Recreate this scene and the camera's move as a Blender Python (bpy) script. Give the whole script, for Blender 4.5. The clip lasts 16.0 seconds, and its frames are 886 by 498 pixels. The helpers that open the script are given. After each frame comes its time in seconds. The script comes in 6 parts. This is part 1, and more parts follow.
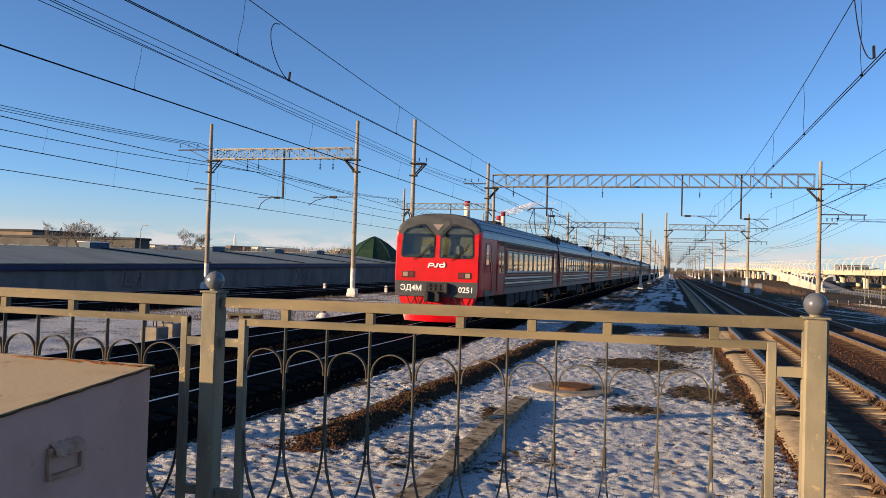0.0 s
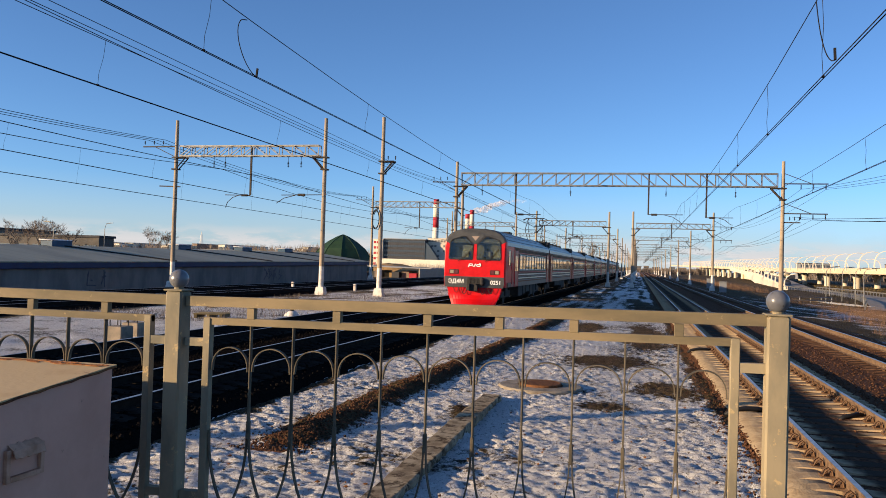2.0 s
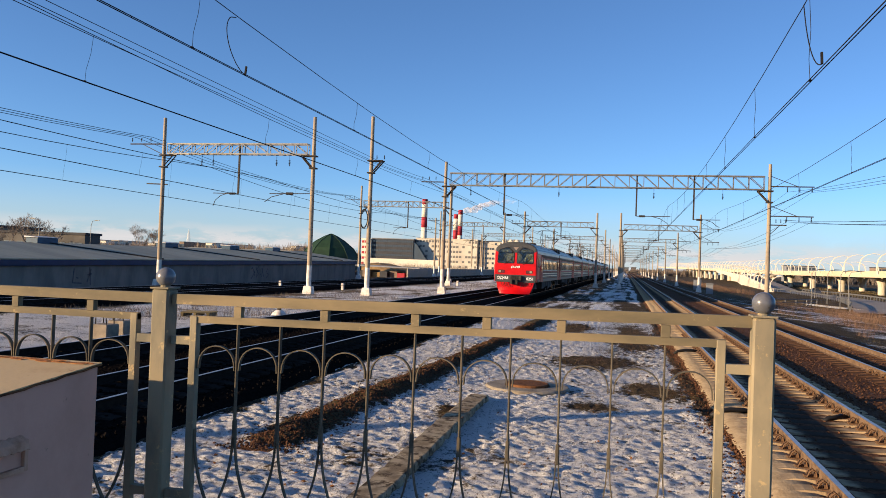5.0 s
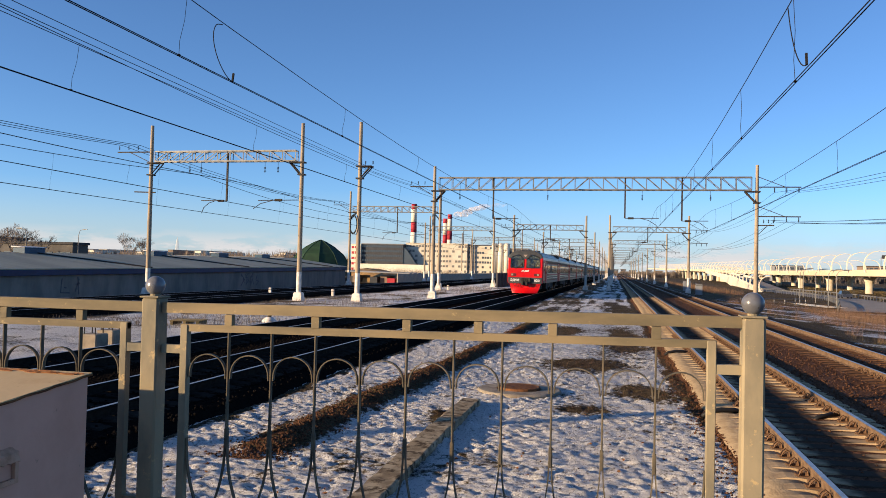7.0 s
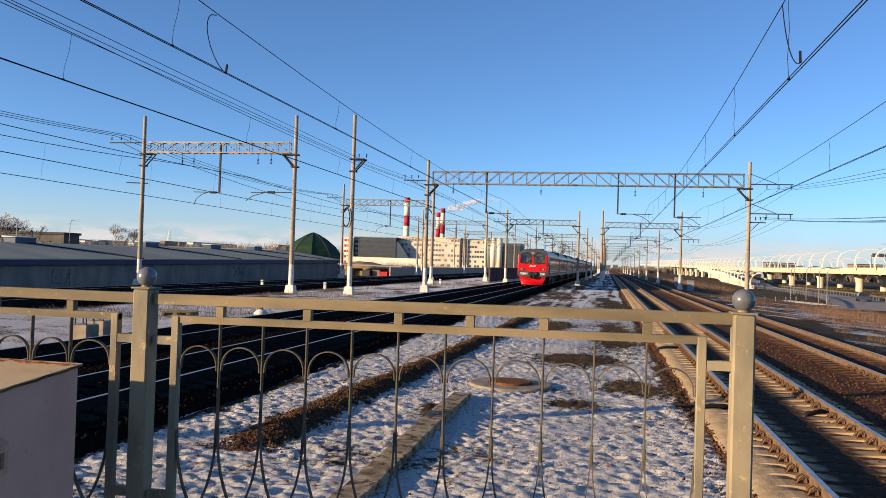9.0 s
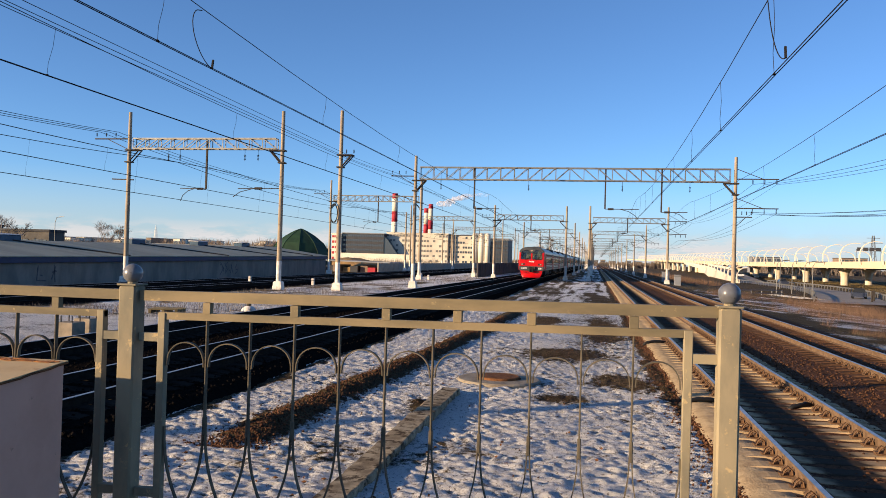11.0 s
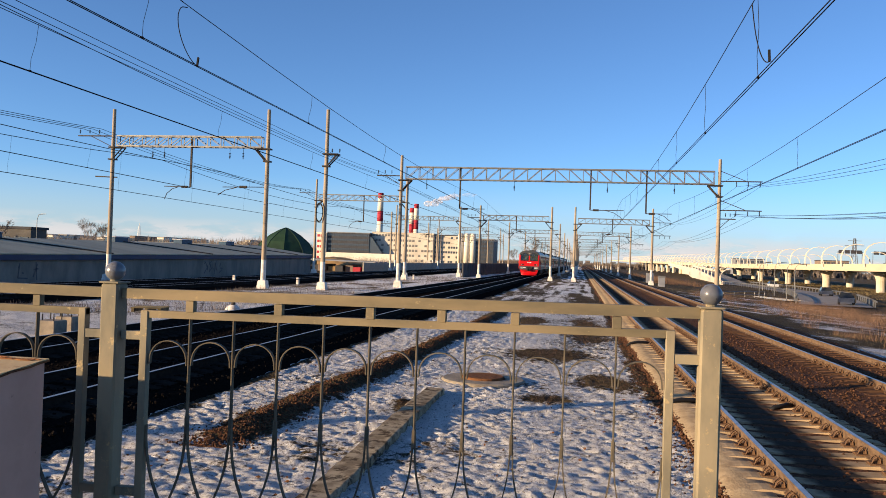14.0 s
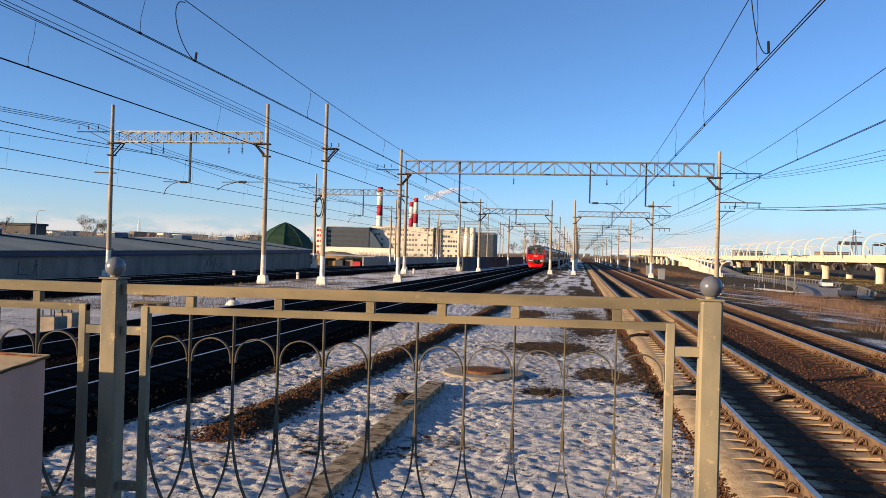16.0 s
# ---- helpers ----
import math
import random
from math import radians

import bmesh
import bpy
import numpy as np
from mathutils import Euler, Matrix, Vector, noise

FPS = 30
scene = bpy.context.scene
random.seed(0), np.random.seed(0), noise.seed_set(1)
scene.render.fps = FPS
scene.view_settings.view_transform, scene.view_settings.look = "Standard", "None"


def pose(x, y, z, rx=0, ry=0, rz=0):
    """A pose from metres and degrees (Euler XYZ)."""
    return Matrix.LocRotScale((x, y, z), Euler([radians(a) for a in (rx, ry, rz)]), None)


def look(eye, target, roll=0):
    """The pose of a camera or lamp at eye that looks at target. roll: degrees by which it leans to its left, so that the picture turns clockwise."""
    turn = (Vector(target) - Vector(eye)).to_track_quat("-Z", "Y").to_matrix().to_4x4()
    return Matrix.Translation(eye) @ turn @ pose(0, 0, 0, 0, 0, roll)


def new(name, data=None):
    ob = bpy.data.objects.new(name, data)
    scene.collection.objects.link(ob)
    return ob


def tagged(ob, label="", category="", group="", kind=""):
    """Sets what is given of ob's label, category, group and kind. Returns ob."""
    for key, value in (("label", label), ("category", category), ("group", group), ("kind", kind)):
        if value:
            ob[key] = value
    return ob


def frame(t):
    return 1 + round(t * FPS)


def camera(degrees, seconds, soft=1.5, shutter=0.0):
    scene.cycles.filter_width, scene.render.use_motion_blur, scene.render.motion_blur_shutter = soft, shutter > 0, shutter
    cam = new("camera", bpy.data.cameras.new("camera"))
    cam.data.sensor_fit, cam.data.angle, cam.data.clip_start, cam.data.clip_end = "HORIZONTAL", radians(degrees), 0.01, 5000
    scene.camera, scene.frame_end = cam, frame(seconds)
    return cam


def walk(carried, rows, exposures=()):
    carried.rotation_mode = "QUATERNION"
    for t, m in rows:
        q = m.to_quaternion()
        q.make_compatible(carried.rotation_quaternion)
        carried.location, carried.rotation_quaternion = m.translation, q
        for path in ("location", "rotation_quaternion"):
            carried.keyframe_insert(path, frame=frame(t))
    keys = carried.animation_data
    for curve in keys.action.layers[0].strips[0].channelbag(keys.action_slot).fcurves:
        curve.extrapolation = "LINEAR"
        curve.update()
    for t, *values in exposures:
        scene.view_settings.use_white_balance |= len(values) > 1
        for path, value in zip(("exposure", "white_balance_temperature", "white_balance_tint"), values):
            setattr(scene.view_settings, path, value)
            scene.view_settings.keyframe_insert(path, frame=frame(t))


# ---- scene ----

# ---- the camera and its way ----
EYE = (0.0, 0.0, 2.37)
cam = camera(57.93, 16.0, soft=0.6)

TURNS = [  # seconds, yaw to the left of the tracks, pitch up, lean in degrees, sway of the eye in metres
    (0.0, 15.94, 1.09, 1.74, -0.005, -0.004, 0.002),
    (0.5, 15.38, 1.10, 1.86, -0.005, 0.002, 0.002),
    (1.0, 14.75, 1.19, 1.86, -0.004, 0.004, 0.001),
    (1.5, 14.05, 1.23, 1.75, -0.003, 0.003, 0.001),
    (2.0, 13.72, 1.03, 1.73, -0.002, 0.003, 0.001),
    (2.5, 13.42, 0.67, 1.88, -0.001, 0.004, 0.001),
    (3.0, 13.09, 0.57, 1.98, -0.001, 0.004, 0.001),
    (3.5, 12.97, 0.74, 2.03, -0.002, 0.004, 0.001),
    (4.0, 13.00, 0.80, 2.03, -0.001, 0.004, 0.000),
    (6.5, 12.28, 1.49, 1.92, -0.003, 0.000, 0.001),
    (7.0, 12.16, 1.40, 1.34, -0.003, 0.000, 0.001),
    (7.5, 12.17, 1.20, 1.24, -0.003, 0.001, 0.002),
    (8.0, 12.09, 1.11, 1.62, -0.002, -0.000, 0.001),
    (8.5, 11.89, 1.07, 1.93, -0.002, -0.001, 0.001),
    (9.0, 11.63, 0.98, 1.89, -0.002, -0.000, 0.001),
    (11.5, 10.64, 0.68, 1.72, 0.002, -0.001, -0.001),
    (12.0, 10.55, 0.82, 1.91, 0.004, -0.002, -0.001),
    (12.5, 10.27, 0.93, 2.07, 0.004, -0.002, -0.001),
    (13.0, 10.09, 0.99, 2.15, 0.004, -0.001, -0.002),
    (13.5, 9.92, 0.97, 2.07, 0.004, -0.002, -0.002),
    (14.0, 9.72, 0.73, 1.99, 0.004, -0.004, -0.002),
    (14.5, 9.66, 0.62, 1.94, 0.004, -0.004, -0.002),
    (15.0, 9.67, 0.47, 1.92, 0.004, -0.002, -0.002),
    (15.5, 9.69, 0.33, 1.72, 0.004, -0.002, -0.002),
    (16.0, 9.69, 0.29, 1.64, 0.004, -0.004, -0.002),
]


def aim(yaw, pitch, lean, *sway):
    y, p = radians(yaw), radians(pitch)
    way = Vector((-math.sin(y) * math.cos(p), math.cos(y) * math.cos(p), math.sin(p)))
    eye = Vector(EYE) + Vector(sway)
    return look(eye, eye + way * 10, lean)


walk(cam, [(t, aim(*row)) for t, *row in TURNS], [(0.0, 0.77, 7150, 10), (7.0, 0.84, 7150, 10), (16.0, 0.85, 7150, 10)])

# ---- light: a low winter sun from behind on the left ----
SUN_FROM = Vector((-0.815, -0.560, 0.172)).normalized()
world = bpy.data.worlds.new("winter_sky")
scene.world = world
world.use_nodes = True
wn = world.node_tree.nodes
sky = wn.new("ShaderNodeTexSky")
sky.sky_type = "NISHITA"
sky.sun_disc = False
sky.sun_elevation = radians(13)
sky.sun_rotation = math.atan2(SUN_FROM.x, SUN_FROM.y)
sky.air_density, sky.dust_density, sky.ozone_density = 0.7, 0.25, 5.5
world.node_tree.links.new(sky.outputs["Color"], wn["Background"].inputs["Color"])
wn["Background"].inputs["Strength"].default_value = 0.12
sun = new("sun", bpy.data.lights.new("sun", "SUN"))
sun.data.energy, sun.data.angle, sun.data.color = 5.0, radians(0.53), (1.0, 0.76, 0.50)
sun.matrix_world = look((-60, -40, 30), Vector((-60, -40, 30)) - SUN_FROM)


# ---- materials ----
def material(name, base, second=None, scale=4.0, rough=0.7, metal=0.0, bump=0.0, bump_scale=40.0, coarse=0.0, streak=(1, 1, 1), island=0.0, spread=(0.42, 0.62), rough_var=0.0, spec=0.25, chips=None):
    """Two colours mixed by noise at two scales, with fine relief."""
    m = bpy.data.materials.new(name)
    m.use_nodes = True
    nt = m.node_tree
    n, link = nt.nodes, nt.links.new
    b = n["Principled BSDF"]
    b.inputs["Roughness"].default_value, b.inputs["Metallic"].default_value = rough, metal
    b.inputs["Specular IOR Level"].default_value = spec
    second = second or tuple(c * 0.75 for c in base)
    co = n.new("ShaderNodeTexCoord")
    mp = n.new("ShaderNodeMapping")
    mp.inputs["Scale"].default_value = streak
    link(co.outputs["Object"], mp.inputs["Vector"])
    big = n.new("ShaderNodeTexNoise")
    big.inputs["Scale"].default_value, big.inputs["Detail"].default_value, big.inputs["Roughness"].default_value = scale, 6, 0.62
    link(mp.outputs["Vector"], big.inputs["Vector"])
    ramp = n.new("ShaderNodeMapRange")
    ramp.inputs["From Min"].default_value, ramp.inputs["From Max"].default_value = spread
    link(big.outputs["Fac"], ramp.inputs["Value"])
    mix = n.new("ShaderNodeMix")
    mix.data_type = "RGBA"
    mix.inputs["A"].default_value, mix.inputs["B"].default_value = (*base, 1), (*second, 1)
    link(ramp.outputs["Result"], mix.inputs["Factor"])
    col = mix.outputs["Result"]
    if island:
        info = n.new("ShaderNodeObjectInfo")
        geo = n.new("ShaderNodeNewGeometry")
        add = n.new("ShaderNodeMath")
        add.operation = "ADD"
        link(info.outputs["Random"], add.inputs[0])
        link(geo.outputs["Random Per Island"], add.inputs[1])
        fr = n.new("ShaderNodeMath")
        fr.operation = "FRACT"
        link(add.outputs[0], fr.inputs[0])
        rng = n.new("ShaderNodeMapRange")
        rng.inputs["To Min"].default_value, rng.inputs["To Max"].default_value = 1 - island, 1 + island
        link(fr.outputs[0], rng.inputs["Value"])
        hsv = n.new("ShaderNodeHueSaturation")
        link(rng.outputs["Result"], hsv.inputs["Value"])
        link(col, hsv.inputs["Color"])
        col = hsv.outputs["Color"]
    if chips:
        c3, s3, lo, hi = chips
        spot = n.new("ShaderNodeTexNoise")
        spot.inputs["Scale"].default_value, spot.inputs["Detail"].default_value, spot.inputs["Roughness"].default_value = s3, 5, 0.7
        link(co.outputs["Object"], spot.inputs["Vector"])
        sr = n.new("ShaderNodeMapRange")
        sr.inputs["From Min"].default_value, sr.inputs["From Max"].default_value = lo, hi
        link(spot.outputs["Fac"], sr.inputs["Value"])
        mx = n.new("ShaderNodeMix")
        mx.data_type = "RGBA"
        link(sr.outputs["Result"], mx.inputs["Factor"])
        link(col, mx.inputs["A"])
        mx.inputs["B"].default_value = (*c3, 1)
        col = mx.outputs["Result"]
    link(col, b.inputs["Base Color"])
    if rough_var:
        rr = n.new("ShaderNodeMapRange")
        rr.inputs["To Min"].default_value, rr.inputs["To Max"].default_value = rough - rough_var, rough + rough_var
        link(big.outputs["Fac"], rr.inputs["Value"])
        link(rr.outputs["Result"], b.inputs["Roughness"])
    if bump:
        fine = n.new("ShaderNodeTexNoise")
        fine.inputs["Scale"].default_value, fine.inputs["Detail"].default_value = bump_scale, 4
        link(mp.outputs["Vector"], fine.inputs["Vector"])
        bp = n.new("ShaderNodeBump")
        bp.inputs["Strength"].default_value, bp.inputs["Distance"].default_value = bump, 1.0 / bump_scale
        link(fine.outputs["Fac"], bp.inputs["Height"])
        link(bp.outputs["Normal"], b.inputs["Normal"])
    return m


def glass(name, tint, rough=0.05):
    m = bpy.data.materials.new(name)
    m.use_nodes = True
    b = m.node_tree.nodes["Principled BSDF"]
    b.inputs["Base Color"].default_value, b.inputs["Roughness"].default_value = (*tint, 1), rough
    b.inputs["Specular IOR Level"].default_value = 0.8
    return m


def clear_glass(name, tint):
    m = glass(name, tint, 0.02)
    m.node_tree.nodes["Principled BSDF"].inputs["Transmission Weight"].default_value = 1.0
    return m


M = dict(
    # the fence's beige darkened for the bars, with their shade in the colour
    fencebar=material("fence_bar_paint", (0.14, 0.115, 0.08), (0.075, 0.066, 0.05), 9, 0.6, 0.0, 0.06, 70, rough_var=0.1, spec=0.06),
    fence=material("fence_paint", (0.30, 0.25, 0.165), (0.18, 0.162, 0.118), 7, 0.6, 0.0, 0.03, 70, rough_var=0.12, spec=0.08, streak=(1, 1, 0.45), spread=(0.40, 0.64), chips=((0.44, 0.33, 0.18), 20, 0.61, 0.66)),
    fencerail=material("fence_rail_paint", (0.245, 0.19, 0.112), (0.15, 0.125, 0.08), 4, 0.58, 0.0, 0.03, 70, rough_var=0.12, spec=0.1, streak=(0.5, 1, 1.6), chips=((0.36, 0.27, 0.14), 26, 0.62, 0.70)),
    ball=material("grey_ball_paint", (0.17, 0.175, 0.185), (0.13, 0.13, 0.14), 20, 0.28, 0.1, 0.06, 80, spec=0.5, chips=((0.08, 0.07, 0.06), 60, 0.62, 0.7)),
    box=material("cabinet_paint", (0.66, 0.37, 0.28), (0.57, 0.315, 0.235), 3, 0.55, 0.0, 0.04, 60, spec=0.12, chips=((0.22, 0.13, 0.09), 18, 0.66, 0.75)),
    boxlid=material("cabinet_lid_paint", (0.62, 0.44, 0.22), (0.46, 0.27, 0.12), 5, 0.6, 0.0, 0.05, 50, spread=(0.55, 0.8), chips=((0.26, 0.10, 0.035), 7, 0.60, 0.72)),
    rust=material("rust", (0.20, 0.09, 0.04), (0.10, 0.045, 0.025), 12, 0.9, 0.0, 0.4, 80, spec=0.05),
    platform=material("platform_asphalt", (0.09, 0.085, 0.08), (0.06, 0.06, 0.06), 5, 0.9, 0, 0.4, 120),
    concrete=material("concrete", (0.42, 0.37, 0.30), (0.30, 0.26, 0.21), 2.5, 0.85, 0, 0.35, 60),
    pole=material("pole_concrete", (0.36, 0.29, 0.21), (0.26, 0.21, 0.16), 1.6, 0.85, 0, 0.3, 30, streak=(2, 2, 0.35), spec=0.1, chips=((0.15, 0.12, 0.10), 5, 0.60, 0.75)),
    white=material("white_wash", (0.72, 0.68, 0.62), (0.55, 0.50, 0.44), 2.5, 0.8, 0, 0.2, 30),
    steel=material("galvanised_steel", (0.22, 0.22, 0.215), (0.15, 0.15, 0.145), 3, 0.55, 0.5, 0.1, 30),
    darksteel=material("dark_steel", (0.05, 0.042, 0.036), (0.03, 0.025, 0.022), 3, 0.7, 0.1, 0.1, 40),
    wire=material("wire_metal", (0.02, 0.019, 0.02), (0.012, 0.012, 0.012), 3, 0.7, 0.0, spec=0.1),
    railtop=material("rail_head_steel", (0.60, 0.56, 0.52), (0.46, 0.43, 0.40), 6, 0.45, 1.0),
    railside=material("rail_web_rust", (0.20, 0.13, 0.08), (0.12, 0.075, 0.045), 6, 0.8, 0.2, 0.3, 60),
    # left tracks' rail webs: their shaded sides are put into the colour
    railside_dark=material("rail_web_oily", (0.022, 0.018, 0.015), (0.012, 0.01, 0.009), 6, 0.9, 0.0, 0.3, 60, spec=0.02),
    sleeper=material("sleeper_concrete", (0.42, 0.31, 0.19), (0.30, 0.21, 0.125), 3, 0.9, 0, 0.4, 50, island=0.12, spec=0.05, chips=((0.12, 0.085, 0.055), 9, 0.64, 0.74)),
    sleeper_brown=material("sleeper_brown", (0.115, 0.063, 0.037), (0.07, 0.038, 0.024), 3, 0.9, 0, 0.4, 50, island=0.2, spec=0.03),
    # left tracks' sleepers, near-black to stand for shade
    sleeper_dark=material("sleeper_oily", (0.03, 0.025, 0.022), (0.016, 0.014, 0.012), 3, 0.9, 0, 0.4, 50, island=0.3, spec=0.0),
    ballast=material("ballast_brown", (0.135, 0.066, 0.038), (0.045, 0.023, 0.015), 16, 0.95, 0, 1.0, 22, island=0.35, spec=0.03),
    # left tracks' stones: the unlit faces turned this way, painted as black
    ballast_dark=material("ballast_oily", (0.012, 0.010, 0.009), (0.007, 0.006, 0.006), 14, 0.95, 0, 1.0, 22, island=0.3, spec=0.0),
    red=material("train_red", (0.56, 0.004, 0.007), (0.48, 0.004, 0.006), 2, 0.38, 0, 0.0, spec=0.3),
    grey=material("train_dark_grey", (0.065, 0.068, 0.07), (0.05, 0.051, 0.053), 3, 0.45),
    roofgrey=material("train_roof_grey", (0.085, 0.08, 0.078), (0.04, 0.039, 0.038), 1.2, 0.3, 0.0, spec=0.5),
    silver=material("train_light_grey", (0.18, 0.088, 0.052), (0.11, 0.055, 0.035), 1.5, 0.6, 0.0, spec=0.03, streak=(1, 0.3, 1)),
    glass=glass("window_glass", (0.03, 0.032, 0.03), 0.03),
    black=material("black_rubber", (0.015, 0.015, 0.016), None, 5, 0.6),
    letter=material("white_lettering", (0.8, 0.8, 0.78), (0.74, 0.74, 0.72), 5, 0.5),
    lamp=glass("headlight_lens", (0.32, 0.24, 0.17), 0.1),
    oldbeam=material("dirty_old_concrete", (0.40, 0.32, 0.21), (0.20, 0.15, 0.095), 3.5, 0.9, 0, 0.5, 45, spec=0.05, chips=((0.075, 0.052, 0.032), 5, 0.50, 0.60)),
    dust=material("sandy_dust", (0.50, 0.37, 0.22), (0.38, 0.27, 0.155), 5, 0.95, 0, 0.35, 30, spec=0.0, chips=((0.15, 0.095, 0.06), 16, 0.62, 0.72)),
    ringstone=material("weathered_ring", (0.33, 0.275, 0.20), (0.19, 0.155, 0.115), 3.5, 0.9, 0, 0.4, 45, chips=((0.12, 0.09, 0.07), 8, 0.56, 0.68)),
    undercar=material("underframe_dirt", (0.04, 0.037, 0.035), (0.025, 0.023, 0.022), 3, 0.8, 0.1, 0.2, 30),
)

M["clip"] = material("rail_clip_iron", (0.17, 0.095, 0.052), (0.09, 0.05, 0.03), 12, 0.8, 0.2, 0.3, 80)

# ---- mesh helpers ----


def part(name, bm, mat, parent=None, label="", smooth=False, at=None):
    me = bpy.data.meshes.new(name)
    bm.to_mesh(me)
    bm.free()
    for x in (mat if isinstance(mat, (list, tuple)) else [mat]):
        me.materials.append(x)
    if smooth:
        me.polygons.foreach_set("use_smooth", [True] * len(me.polygons))
    ob = new(name, me)
    if parent is not None:
        ob.parent = parent
    if at is not None:
        ob.matrix_basis = at
    if label:
        tagged(ob, label)
    return ob


def again(ob, parent, m):
    """Another piece on the same mesh."""
    o = new(ob.name.split(".")[0], ob.data)
    o.parent = parent
    o.matrix_basis = m
    return o


def root(name, label, category, group="", kind="", at=None):
    ob = tagged(new(name), label, category, group, kind)
    if at is not None:
        ob.matrix_basis = at
    return ob


def quad_faces(bm, rings, closed=True, caps=True, mi=0):
    vs = [[bm.verts.new(p) for p in ring] for ring in rings]
    k = len(vs[0])
    for a, b in zip(vs, vs[1:]):
        for i in range(k if closed else k - 1):
            f = bm.faces.new((a[i], a[(i + 1) % k], b[(i + 1) % k], b[i]))
            f.material_index = mi
    if caps:
        for ring in (vs[0][::-1], vs[-1]):
            bm.faces.new(ring).material_index = mi
    return vs


def block(bm, x0, x1, y0, y1, z0, z1, bevel=0.0, mi=0):
    if bevel <= 0:
        quad_faces(bm, [[(x0, y0, z), (x1, y0, z), (x1, y1, z), (x0, y1, z)] for z in (z0, z1)], mi=mi)
        return
    c = bevel

    def ring(z, i):
        return [(x0 + c + i, y0 + i, z), (x1 - c - i, y0 + i, z), (x1 - i, y0 + c + i, z), (x1 - i, y1 - c - i, z),
                (x1 - c - i, y1 - i, z), (x0 + c + i, y1 - i, z), (x0 + i, y1 - c - i, z), (x0 + i, y0 + c + i, z)]
    quad_faces(bm, [ring(z0, c * 0.7), ring(z0 + c, 0), ring(z1 - c, 0), ring(z1, c * 0.7)], mi=mi)


def tube(bm, pts, r, seg=6, r2=None, mi=0):
    """A round bar along points."""
    pts = [Vector(p) for p in pts]
    r2 = r if r2 is None else r2
    rings = []
    for i, p in enumerate(pts):
        d = (pts[min(i + 1, len(pts) - 1)] - pts[max(i - 1, 0)]).normalized()
        up = Vector((0, 0, 1)) if abs(d.z) < 0.95 else Vector((1, 0, 0))
        s = d.cross(up).normalized()
        u = s.cross(d)
        rad = r + (r2 - r) * i / max(1, len(pts) - 1)
        rings.append([p + rad * (math.cos(a) * s + math.sin(a) * u) for a in [2 * math.pi * k / seg for k in range(seg)]])
    quad_faces(bm, rings, mi=mi)


def lathe(bm, profile, seg=20, cx=0.0, cy=0.0, mi=0):
    """Rings of (radius, z) round an upright axis."""
    quad_faces(bm, [[(cx + r * math.cos(2 * math.pi * k / seg), cy + r * math.sin(2 * math.pi * k / seg), z) for k in range(seg)] for r, z in profile], mi=mi)


def bar(bm, p, q, w, t=None, mi=0):
    """A square bar from p to q."""
    p, q, t = Vector(p), Vector(q), t or w
    d = (q - p).normalized()
    up = Vector((0, 0, 1)) if abs(d.z) < 0.95 else Vector((0, 1, 0))
    s = d.cross(up).normalized()
    u = s.cross(d)
    quad_faces(bm, [[e + a * s * w / 2 + b * u * t / 2 for a, b in ((-1, -1), (1, -1), (1, 1), (-1, 1))] for e in (p, q)], mi=mi)


def hgt(x, y, s=1.0, seed=0.0):
    return noise.noise(Vector((x * s, y * s, seed)))


def fractal(x, y, seed=0.0, s=1.0, octaves=4):
    return sum(noise.noise(Vector((x * s * 2 ** k, y * s * 2 ** k, seed + k))) / 2 ** k for k in range(octaves))

# ---- ground ----
SNOW_L, SNOW_R = -6.2, 1.45
LUMP_MEAN, LUMP_SD = 0.0, 0.018


def track_x(base, y):
    """The two left tracks bear very slightly to the right."""
    return base + 0.0032 * y


def mound_x(y):
    return -5.15 + 0.062 * (y - 8) - 0.0008 * (y - 8) ** 2


def smooth01(a, b, x):
    t = min(1.0, max(0.0, (x - a) / (b - a)))
    return t * t * (3 - 2 * t)


def lump(x, y):
    """Trodden crests and hollows in the snow."""
    big = fractal(x, y, 7.0, 0.9, 2)
    rough = 0.9 + 0.7 * hgt(x, y, 0.7, 91.0)
    return big * 0.018 - 0.006 + 1.45 * rough * (0.013 - abs(fractal(x, y * 1.1, 17.0, 3.4, 2)) * 0.026 + fractal(x * 0.75, y * 1.15, 27.0, 5.2, 2) * 0.026 + fractal(x * 0.8, y * 1.1, 37.0, 9.0, 1) * 0.024)


def ground_z(x, y):
    far = smooth01(60, 400, abs(y)) + smooth01(30, 120, abs(x))
    z = -0.36 + 0.05 * fractal(x, y, 3.0, 0.12, 3) * (1 + 2 * min(1, far))
    if -7 < x < 3 and 4 < y < 60:
        f = smooth01(-7.1, -6.4, x) * (1 - smooth01(1.4, 2.2, x))
        lumps = lump(x, y)
        z += f * (0.06 + lumps)
        d = (x - mound_x(y)) / 0.42
        if 10.2 < y < 46:
            z += 0.13 * math.exp(-d * d * 2) * smooth01(10.2, 11.5, y) * (1 + 0.5 * hgt(x, y, 2.2, 5))
    if -24.5 < x < -6.4 and 12 < y < 110:
        z += 0.05 * fractal(x, y, 81.0, 0.9, 3)
    z -= 1.3 * min(1.0, max(0.0, (x - 10.2) / 17.0))
    z -= 1.2 * (smooth01(35.5, 40, -x))
    return z


